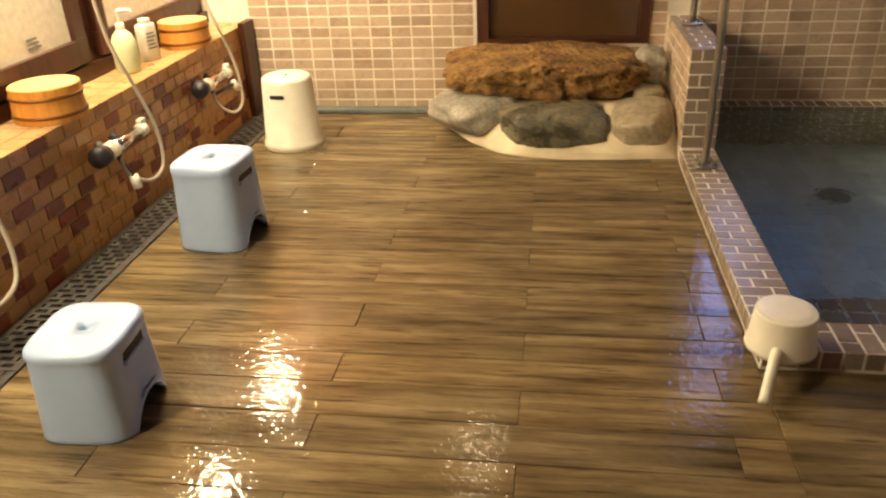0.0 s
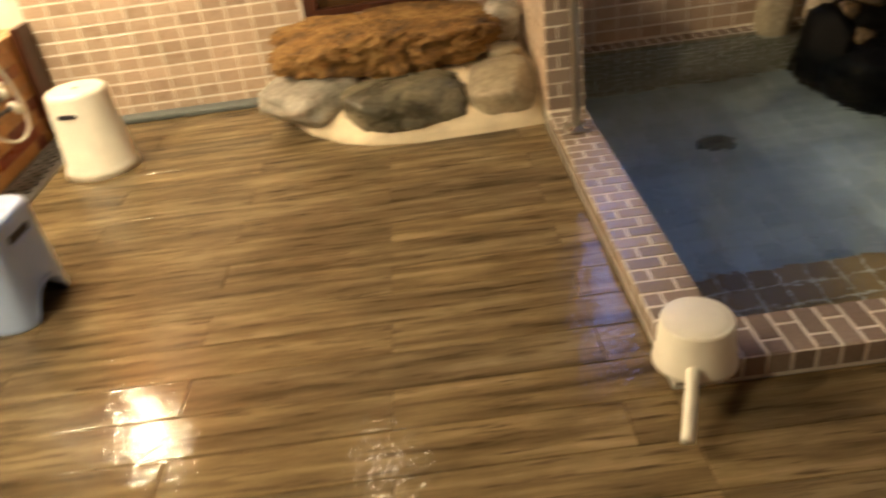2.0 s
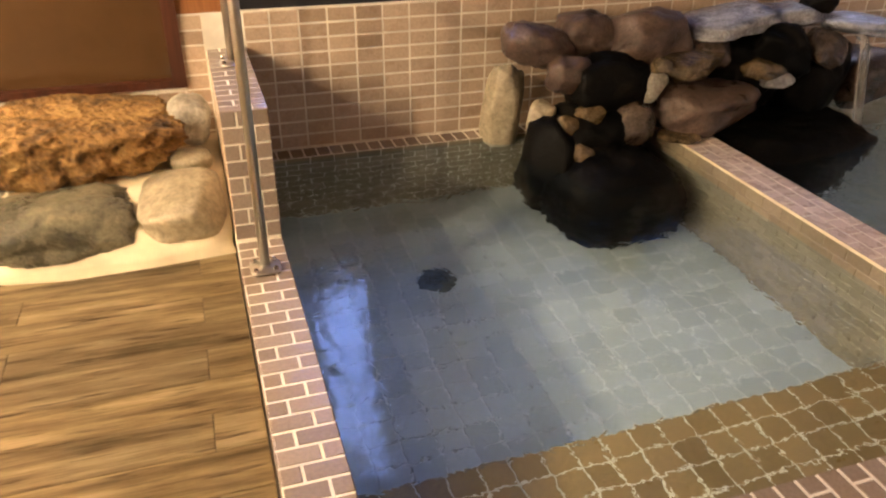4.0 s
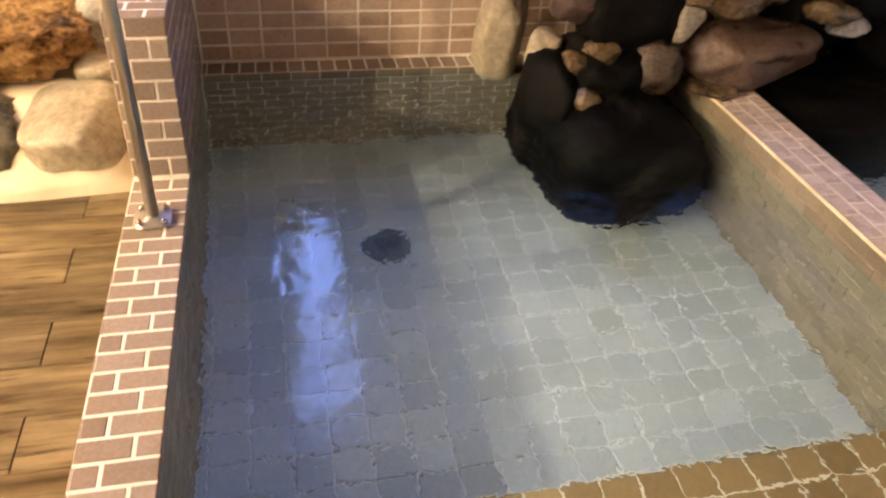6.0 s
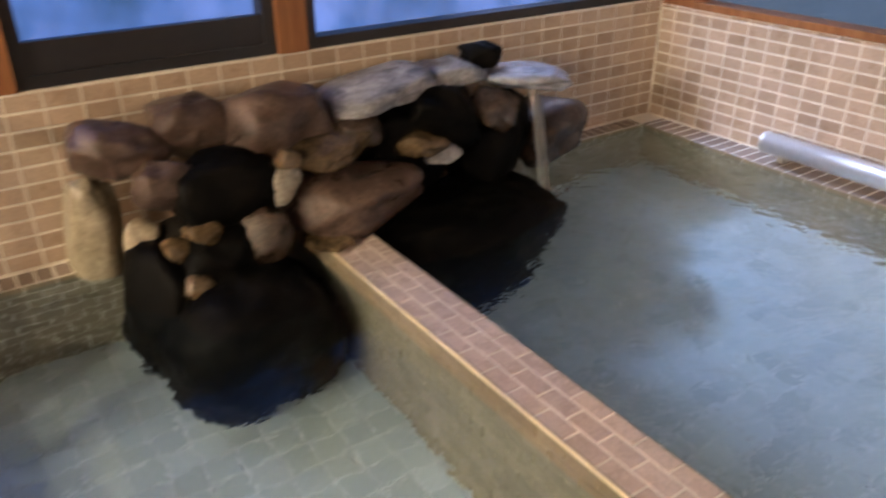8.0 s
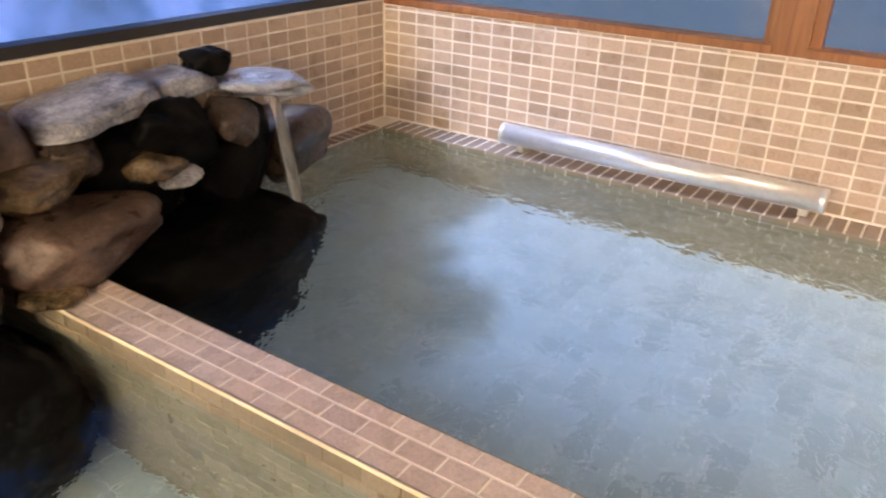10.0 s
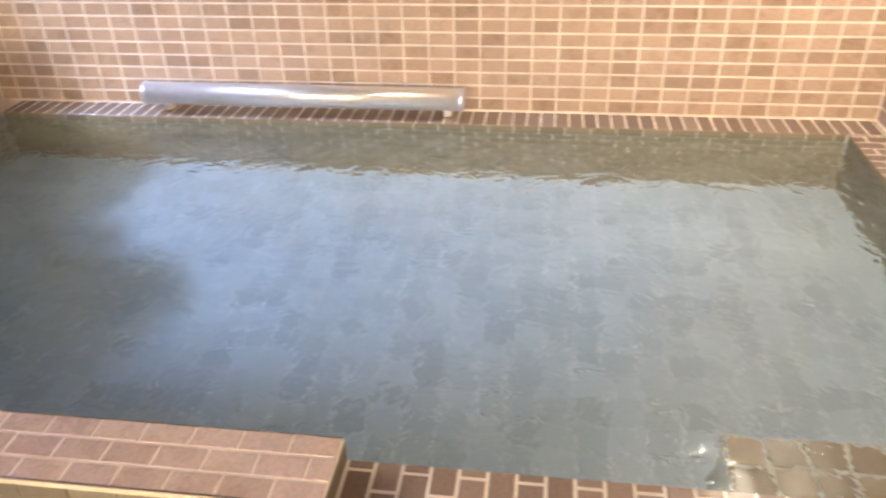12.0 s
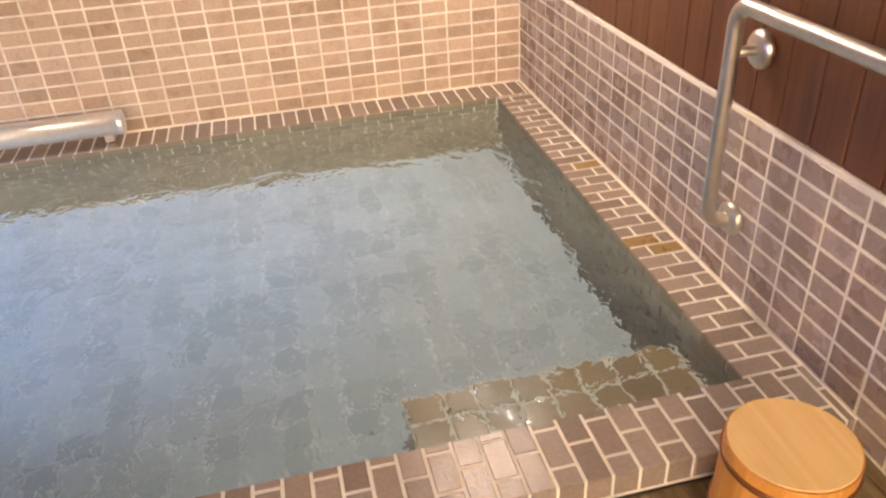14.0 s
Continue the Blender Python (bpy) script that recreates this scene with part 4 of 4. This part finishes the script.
# ---- rock fountain in the corner of both pools ----
G2 = "rocks of the fountain"
rock("fountain_base_rock", "wet boulder under water below the fountain, shade in its black colour", (1.755, 3.62, -0.26), (0.66, 0.66, 0.78), ROCK_SHADE_BLACK, 21, (0, 0, 0), G2, rough=0.05, fine=0.03, detail=5, square=3.0, facets=2)
# enlarged and black, to stand for the shaded water beside the rock too
rock("fountain_base_rock", "wet boulder in the big pool, enlarged and blackened for shade", (2.80, 3.76, -0.21), (1.20, 0.80, 0.66), ROCK_SHADE_BLACK, 22, (0, 0, 0), G2, rough=0.08, fine=0.05, detail=5, square=4.0)
rock("fountain_base_rock", "narrow wet rock beside the sunken boulder, shade in its black colour", (1.53, 3.79, -0.14), (0.30, 0.40, 0.76), ROCK_SHADE_BLACK, 24, (0, 4, 0), G2, rough=0.10, fine=0.05, square=3.6)
FOUNTAIN = [
    ("smooth tan upright stone leaning on the back wall", (1.37, 4.05, 0.22), (0.20, 0.16, 0.46), ROCK_TAN, (6, 4, 0), 1.7),
    ("mauve-brown rounded rock on the fountain", (1.50, 3.98, 0.525), (0.34, 0.28, 0.19), ROCK_BROWN, (0, 14, 10), 2.6),
    ("mauve-brown block on the fountain", (1.80, 4.02, 0.545), (0.32, 0.26, 0.22), ROCK_BROWN, (0, 2, 4), 3.4),
    ("mauve-brown broad rock on the fountain", (2.13, 3.96, 0.52), (0.44, 0.34, 0.29), ROCK_BROWN, (0, -4, 8), 2.8),
    ("flat slab on the fountain, cool light in its colour", (2.60, 3.95, 0.585), (0.46, 0.32, 0.085), ROCK_FLAT, (6, -9, 4), 3.6),
    ("flat slab on the fountain, cool light in its colour", (3.00, 3.95, 0.585), (0.32, 0.28, 0.10), ROCK_FLAT, (2, -5, -6), 3.2),
    ("flat spout slab of the fountain, cool light in its colour", (3.39, 3.86, 0.545), (0.44, 0.30, 0.085), ROCK_FLAT, (3, 4, -8), 3.6),
    ("dark lump on the fountain", (3.20, 3.97, 0.64), (0.19, 0.17, 0.12), ROCK_SHADE_BLACK, (0, 0, 0), 2.4),
    ("rock in the fountain's hollow, shade in its black colour", (1.83, 3.82, 0.37), (0.42, 0.32, 0.28), ROCK_SHADE_BLACK, (0, 0, 0), 2.6),
    ("small pale rock of the fountain", (2.04, 3.74, 0.37), (0.11, 0.12, 0.16), ROCK_PALE, (0, 10, 0), 2.4),
    ("grey-brown boulder on the divider end", (2.36, 3.76, 0.245), (0.50, 0.36, 0.25), ROCK_BROWN, (0, 6, -6), 3.0),
    ("flat tan rock of the fountain", (2.24, 3.80, 0.43), (0.36, 0.28, 0.12), ROCK_OCHRE, (0, -6, 12), 2.8),
    ("small brown rock of the fountain", (2.45, 3.84, 0.455), (0.19, 0.18, 0.14), ROCK_UMBER, (0, 0, 0), 2.4),
    ("dark rock of the fountain", (2.88, 3.84, 0.45), (0.34, 0.26, 0.24), ROCK_SHADE_BLACK, (0, 8, 0), 2.5),
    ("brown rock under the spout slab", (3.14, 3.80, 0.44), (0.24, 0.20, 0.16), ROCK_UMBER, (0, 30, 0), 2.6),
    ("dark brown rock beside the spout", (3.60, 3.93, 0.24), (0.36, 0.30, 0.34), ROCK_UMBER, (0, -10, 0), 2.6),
    ("rock below the spout slab, shade in its black colour", (3.22, 3.93, 0.25), (0.40, 0.30, 0.42), ROCK_SHADE_BLACK, (0, 0, 0), 2.8),
    ("dark rock of the fountain", (2.72, 3.93, 0.30), (0.44, 0.34, 0.40), ROCK_SHADE_BLACK, (0, 0, 0), 2.8),
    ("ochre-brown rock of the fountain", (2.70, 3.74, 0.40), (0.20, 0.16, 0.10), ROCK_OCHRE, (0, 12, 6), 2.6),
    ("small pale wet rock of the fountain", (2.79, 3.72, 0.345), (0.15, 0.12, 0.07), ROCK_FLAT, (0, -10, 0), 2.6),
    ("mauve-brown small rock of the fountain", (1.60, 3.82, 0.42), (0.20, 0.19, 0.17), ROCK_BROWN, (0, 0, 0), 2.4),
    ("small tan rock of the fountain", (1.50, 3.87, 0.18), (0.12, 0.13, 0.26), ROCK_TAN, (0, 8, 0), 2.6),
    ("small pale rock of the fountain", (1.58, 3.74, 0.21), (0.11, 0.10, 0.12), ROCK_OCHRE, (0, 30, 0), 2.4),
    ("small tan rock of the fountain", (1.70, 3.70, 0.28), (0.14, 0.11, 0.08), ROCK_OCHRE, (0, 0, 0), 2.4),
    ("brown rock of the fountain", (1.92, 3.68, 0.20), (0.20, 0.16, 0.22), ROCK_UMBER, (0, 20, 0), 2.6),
    ("rock of the fountain, shade in its black colour", (1.74, 3.76, 0.16), (0.34, 0.26, 0.26), ROCK_SHADE_BLACK, (0, 0, 0), 2.8),
    ("small tan rock of the fountain", (1.62, 3.62, 0.115), (0.12, 0.10, 0.09), ROCK_OCHRE, (0, 0, 20), 2.4),
    ("ochre-stained rock on the divider", (2.17, 3.62, 0.148), (0.17, 0.20, 0.045), ROCK_OCHRE, (0, 0, 20), 2.4),
    ("brown rock of the fountain", (2.02, 3.90, 0.22), (0.30, 0.30, 0.34), ROCK_UMBER, (0, 0, 0), 2.8),
    ("small pale rock of the fountain", (2.06, 3.70, 0.46), (0.09, 0.09, 0.07), ROCK_OCHRE, (0, 0, 0), 2.4),
]
for i, (lab, c, sz, mat, turn, sq) in enumerate(FOUNTAIN):
    c = (1.45 + (c[0] - 1.45) * 0.945, c[1] + 0.02, c[2] + 0.02 * (c[2] > 0.4))
    rock("fountain_rock", lab, c, sz, mat, 31 + i * 1.7, turn, G2, rough=0.17, fine=0.07, square=sq + 0.9)


def stream():
    """The thin fall of water from the spout slab, and its splash."""
    ob = thing("water_spout", "thin stream of water falling from the spout slab", "water stream")
    m = bpy.data.materials.new("falling_water")
    m.use_nodes = True
    p = m.node_tree.nodes["Principled BSDF"]
    p.inputs["Base Color"].default_value = (0.85, 0.87, 0.88, 1)
    p.inputs["Roughness"].default_value = 0.12
    p.inputs["Transmission Weight"].default_value = 0.9
    p.inputs["IOR"].default_value = 1.33
    line = curve_line([(3.235, 3.79, 0.53), (3.245, 3.755, 0.48), (3.258, 3.72, 0.26), (3.27, 3.69, SURFACE - 0.01)], 24)
    bm = tube(line, 0.024, 12)
    for v in bm.verts:
        v.co.x += 0.010 * noise.noise(Vector((v.co.x * 40, v.co.y * 40, v.co.z * 9)))
    part("jet", bm, m, ob, "", True)
    bm = bmesh.new()
    for k in range(26):
        a, r = random.uniform(0, 6.283), random.uniform(0.0, 0.09)
        mt = Matrix.Translation((3.27 + r * math.cos(a) * 1.3, 3.69 + r * math.sin(a), SURFACE + random.uniform(0.0, 0.02)))
        bmesh.ops.create_icosphere(bm, subdivisions=1, radius=random.uniform(0.005, 0.013), matrix=mt)
    tagged(part("splash", bm, m, ob, "small white splash", True), kind="stuff")


stream()

# ---- tiles ----
TILES = {}


def piece_mesh(a, b, t, mat, edge=0.0022):
    """One tile: a slab with a bevelled upper edge, lying in x and y, its back open."""
    key = (round(a, 4), round(b, 4), round(t, 4), mat.name)
    if key not in TILES:
        bm = bmesh.new()
        lo = [bm.verts.new((x * a / 2, y * b / 2, -t)) for x, y in ((-1, -1), (1, -1), (1, 1), (-1, 1))]
        md = [bm.verts.new((x * a / 2, y * b / 2, -edge)) for x, y in ((-1, -1), (1, -1), (1, 1), (-1, 1))]
        up = [bm.verts.new((x * (a / 2 - edge), y * (b / 2 - edge), 0)) for x, y in ((-1, -1), (1, -1), (1, 1), (-1, 1))]
        for p_, q_ in ((lo, md), (md, up)):
            for i in range(4):
                j = (i + 1) % 4
                bm.faces.new((p_[i], p_[j], q_[j], q_[i]))
        bm.faces.new(up)
        TILES[key] = mesh_of(bm, "tile", mat)
    return TILES[key]


def lay(parent, origin, u, v, cells, mat, t=0.006, gap=0.008, name="tile", single=300, near=None, wobble=0.0005, sink=0.0022):
    """Lays cells (u0, u1, v0, v1) on the plane through origin along u and v. The first ones are parts; the rest is one mesh."""
    o, u, v = Vector(origin), Vector(u), Vector(v)
    n = u.cross(v)
    o = o - n * sink
    if near is not None:
        cells = sorted(cells, key=near)
    rest_v, rest_f = [], []
    for i, (u0, u1, v0, v1) in enumerate(cells):
        a, b = u1 - u0 - gap, v1 - v0 - gap
        if a < 0.006 or b < 0.006:
            continue
        c = o + u * ((u0 + u1) / 2) + v * ((v0 + v1) / 2) + n * random.uniform(-wobble, wobble)
        if i < single:
            ob = new(name, piece_mesh(a, b, t, mat))
            m = Matrix((u, v, n)).transposed().to_4x4()
            m.translation = c
            tilt = Matrix.Rotation(random.uniform(-0.004, 0.004), 4, "X") @ Matrix.Rotation(random.uniform(-0.003, 0.003), 4, "Y")
            ob.parent = parent
            ob.matrix_basis = m @ tilt
        else:
            k, e = len(rest_v), 0.0022
            for su, sv, d, h in [(sx, sy, 0, -t) for sx, sy in ((-1, -1), (1, -1), (1, 1), (-1, 1))] + [(sx, sy, 0, -e) for sx, sy in ((-1, -1), (1, -1), (1, 1), (-1, 1))] + [(sx, sy, e, 0) for sx, sy in ((-1, -1), (1, -1), (1, 1), (-1, 1))]:
                rest_v.append(c + u * su * (a / 2 - d) + v * sv * (b / 2 - d) + n * h)
            for r in (0, 4):
                for q in range(4):
                    w = (q + 1) % 4
                    rest_f.append((k + r + q, k + r + w, k + r + 4 + w, k + r + 4 + q))
            rest_f.append((k + 8, k + 9, k + 10, k + 11))
    if rest_v:
        me = bpy.data.meshes.new("tiles")
        me.from_pydata([tuple(p) for p in rest_v], [], rest_f)
        me.materials.append(mat)
        ob = new("tiles", me)
        ob.parent = parent
        tagged(ob, kind="stuff")


def grid(u0, u1, v0, v1, pu, pv, shift=0.0, phase=0.0, vphase=0.0, skip=None):
    """Cells of a tiled field; every second row is shifted by that share of a tile."""
    out = []
    row = math.floor((v0 - vphase) / pv)
    while vphase + row * pv < v1 - 1e-6:
        a, b = max(v0, vphase + row * pv), min(v1, vphase + (row + 1) * pv)
        s = phase + (shift * pu if row % 2 else 0.0)
        col = math.floor((u0 - s) / pu)
        while s + col * pu < u1 - 1e-6:
            c, d = max(u0, s + col * pu), min(u1, s + (col + 1) * pu)
            if d - c > 0.012 and b - a > 0.012 and not (skip and skip((c + d) / 2, (a + b) / 2)):
                out.append((c, d, a, b))
            col += 1
        row += 1
    return out


X, Y, Z = (1, 0, 0), (0, 1, 0), (0, 0, 1)
NX, NY, NZ = (-1, 0, 0), (0, -1, 0), (0, 0, -1)
# back wall: above the floor, and above the pools
lay(wall_north, (0, BACK - 0.004, 0), X, Z, grid(WEST, -0.0, 0.0, DADO, 0.13, 0.066, 0, 0.02, RIM, lambda a, b: DOOR0 < a < DOOR1 and b > DOORZ), WALL_TILE, near=lambda c: -c[2])
lay(wall_north, (0, BACK - 0.004, 0), X, Z, grid(WIDE, EAST - 0.006, RIM, DADO, 0.13, 0.066, 0, 0.03, RIM), WALL_TILE, near=lambda c: abs(c[0] - 1.5))
# far wall and side wall
lay(wall_east, (EAST - 0.004, 0, 0), NY, Z, [(-b, -a, c, d) for a, b, c, d in grid(SOUTH, BACK - 0.006, RIM, EDADO, 0.119, 0.0615, 0, SOUTH, RIM)], WALL_TILE, near=lambda c: abs(-c[0] - 1.6))
lay(wall_south, (0, SOUTH + 0.004, 0), NX, Z, [(-b, -a, c, d) for a, b, c, d in grid(CORNER, EAST - 0.006, 0.006, SBOARD, TL, TH, 0, EAST, RIM)], SOUTH_TILE)
# rims: rows across the rim, one and a half tiles each
lay(rim_west, (0, 0, RIM), X, Y, grid(0.0, WIDE, FRONT + WIDE, PILLAR, TL, TH, 0.5, 0.0, 3.0), RIM_TILE)
lay(rim_west, (0, 0, RIM), X, Y, grid(0.0, WIDE, FRONT, FRONT + WIDE, TL, TH, 0.5, 0.0, 3.0), RIM_TILE)
lay(rim_west, (-0.004, 0, 0), NY, Z, [(-b, -a, c, d) for a, b, c, d in grid(FRONT, PILLAR, 0.0, RIM, TH, RIM, 0, 3.0, 0.0)], RIM_TILE)
lay(rim_front, (0, 0, RIM), Y, NX, [(c, d, -b, -a) for a, b, c, d in [(p, q, r, s) for r, s, p, q in grid(FRONT, INNER, WIDE, DIV0, TL, TH, 0.5, FRONT, WIDE)]], RIM_TILE)
lay(rim_front, (0, FRONT - 0.004, 0), X, Z, grid(0.0, DIV0, 0.0, RIM, TH, RIM, 0, WIDE), RIM_TILE)
lay(rim_east, (0, 0, RIM), X, Y, grid(DIV0, DIV1, SOUTH, DIVEND, TL, TH, 0.5, DIV0, 0.425), RIM_TILE)
lay(rim_east, (DIV0 - 0.001, 0, 0), NY, Z, [(-b, -a, c, d) for a, b, c, d in grid(SOUTH, FRONT, 0.0, RIM, TH, RIM, 0, 0.425, 0.0)], RIM_TILE)
lay(divider, (0, 0, DIVTOP), X, Y, [(a, b, c, d) for c, d, a, b in grid(DIVEND, 3.75, DIV0, DIV1, TL, (DIV1 - DIV0) / 3, 0.5, DIVEND, DIV0)], CAP_TILE, gap=0.005)
lay(divider, (0, DIVEND - 0.001, 0), X, Z, grid(DIV0, DIV1, RIM, DIVTOP, TL, 0.068, 0, DIV0, RIM), RIM_TILE)
lay(ledge_south, (0, 0, RIM), Y, NX, [(c, d, -b, -a) for c, d, a, b in grid(SOUTH + 0.006, SLEDGE, DIV1, LEDGE, TL, TH, 0.5, SLEDGE, DIV1)], RIM_TILE)
lay(ledge_far, (0, 0, RIM), X, Y, grid(LEDGE, EAST - 0.006, SOUTH + 0.006, BACK - TL, 0.18, TH, 0, LEDGE, 0.1), RIM_TILE)
lay(ledge_back, (0, 0, RIM - 0.002), X, Y, grid(WIDE, LEDGE, BACK - TL, BACK - 0.006, TH, TL, 0, 0, BACK - TL, lambda a, b: DIV0 - 0.02 < a < DIV1 + 0.02), RIM_TILE)
# low wall
lay(low_wall, (0, PILLAR, 0), X, Z, grid(0.0, WIDE, RIM, PILTOP, TL, TH, 0.5, 0.0, RIM), RIM_TILE)
lay(low_wall, (0, 0, PILTOP), X, Y, grid(0.0, WIDE, PILLAR, BACK - 0.006, TL, TH, 0.5, 0.0, PILLAR), RIM_TILE)
lay(low_wall, (0, 0, 0), NY, Z, [(-b, -a, c, d) for a, b, c, d in grid(PILLAR, BACK - 0.006, 0.0, PILTOP, TL, TH, 0.5, PILLAR, RIM)], WALL_TILE)
lay(low_wall, (WIDE, 0, 0), Y, Z, grid(PILLAR, BACK - 0.006, RIM, PILTOP, TL, TH, 0.5, PILLAR, RIM), RIM_TILE)
# washing bench
lay(bench, (WEST, 0, 0), Y, Z, grid(0.0, BACK - 0.006, 0.0, BENCH, TL, TH, 0.5, 0.0, BENCH), BRICK_TILE, gap=0.0055, near=lambda c: abs(c[0] - 2.5))
lay(bench, (0, 0, BENCH), X, Y, grid(WESTWALL + 0.035, WEST, 0.0, BACK - 0.006, 0.19, TL, 0, WESTWALL, 0.0), BENCH_TILE, gap=0.0055)
# under water
lay(bench_small, (0, 0, BENCHZ), X, Y, grid(WIDE, DIV0, INNER, BENCHY, 0.1, 0.1, 0, WIDE, BENCHY), STEP_TILE, gap=0.005, name="bench_tile")
lay(step_big, (0, 0, STEP[4]), X, Y, grid(STEP[0], STEP[2], STEP[1], STEP[3], 0.1, 0.1, 0, STEP[2], STEP[3]), STEP_TILE, gap=0.0095, name="step_tile")
lay(step_big, (STEP[2], 0, 0), Y, Z, grid(STEP[1], STEP[3], BIGBED, STEP[4], 0.1, 0.1, 0, STEP[3], STEP[4]), STEP_TILE, name="step_tile", single=300)
lay(step_big, (0, STEP[3], 0), NX, Z, [(-b, -a, c, d) for a, b, c, d in grid(STEP[0], STEP[2], BIGBED, STEP[4], 0.1, 0.1, 0, STEP[2], STEP[4])], STEP_TILE, single=300)
lay(bench_small, (0, BENCHY, 0), NX, Z, [(-b, -a, c, d) for a, b, c, d in grid(WIDE, DIV0, BED, BENCHZ, 0.1, 0.1, 0, WIDE, BENCHZ)], DEEP_TILE, single=300, gap=0.0035)
pool_floor = bpy.data.objects["pool_floor"]
lay(pool_floor, (0, 0, BED), X, Y, grid(WIDE, DIV0, BENCHY, BACK - TL, 0.112, 0.106, 0, DIV0, BENCHY), BED_TILE, gap=0.0055, name="floor_tile", near=lambda c: c[2])
lay(pool_floor, (0, 0, BIGBED), X, Y, grid(DIV1, LEDGE, SLEDGE, BACK - TL, 0.112, 0.106, 0, DIV1, SLEDGE, lambda a, b: a < STEP[2] and b < STEP[3]), BED_TILE, single=0)
lay(rim_west, (WIDE, 0, 0), Y, Z, grid(INNER, BACK - TL, BED, RIM - 0.004, 0.1, 0.1, 0, BENCHY, RIM - 0.004), DEEP_TILE, single=0, gap=0.0035)
lay(divider, (DIV0, 0, 0), NY, Z, [(-b, -a, c, d) for a, b, c, d in grid(INNER, BACK - TL, BED, DIVTOP, TL, 0.064, 0.5, BENCHY, DIVTOP)], DEEP_TILE, single=300, gap=0.0035)
lay(divider, (DIV1, 0, 0), Y, Z, grid(DIVEND, BACK - TL, BIGBED, DIVTOP, TL, 0.064, 0.5, 0, DIVTOP), DEEP_TILE, single=300, gap=0.0035)
lay(ledge_back, (0, BACK - TL - 0.004, 0), X, Z, grid(WIDE, LEDGE, BED, RIM - 0.006, TL, 0.064, 0.5, 0, RIM), DEEP_TILE, single=0, gap=0.0035)
lay(ledge_far, (LEDGE, 0, 0), NY, Z, [(-b, -a, c, d) for a, b, c, d in grid(SLEDGE, BACK - TL, BIGBED, RIM - 0.004, TL, 0.064, 0.5, 0, RIM)], DEEP_TILE, single=0, gap=0.0035)
lay(ledge_south, (0, SLEDGE, 0), NX, Z, [(-b, -a, c, d) for a, b, c, d in grid(DIV1, LEDGE, BIGBED, RIM - 0.004, TL, 0.064, 0.5, 0, RIM)], DEEP_TILE, single=0, gap=0.0035)

for gx, gy in ((3.57, 0.03), (2.95, 0.05), (2.93, 0.02)):
    near_by = min((o for o in ledge_south.children if o.name.startswith("tile") and len(o.data.vertices) == 12), key=lambda o: (o.matrix_basis.translation.xy - Vector((gx, gy))).length)
    d = near_by.data
    size = [max(v.co[k] for v in d.vertices) - min(v.co[k] for v in d.vertices) for k in (0, 1)]
    near_by.data = piece_mesh(size[0], size[1], 0.006, OCHRE_TILE)

# ---- floor planks ----
lay(floor, (0, 0, 0), X, Y, grid(WEST + 0.2, -0.008, -2.4, BACK - 0.008, 1.19, 0.158, 0.5, -0.74, 1.655 + 0.158), PLANK, t=0.008, gap=0.0011, name="plank", wobble=0.0003, sink=0.0)
lay(floor, (0, 0, 0), X, Y, grid(-0.008, DIV0 - 0.008, -2.4, FRONT - 0.008, 1.19, 0.158, 0.5, -0.74, 1.655 + 0.158, lambda a, b: a > CORNER and b < SOUTH), PLANK, t=0.008, gap=0.0011, name="plank", wobble=0.0003, sink=0.0)
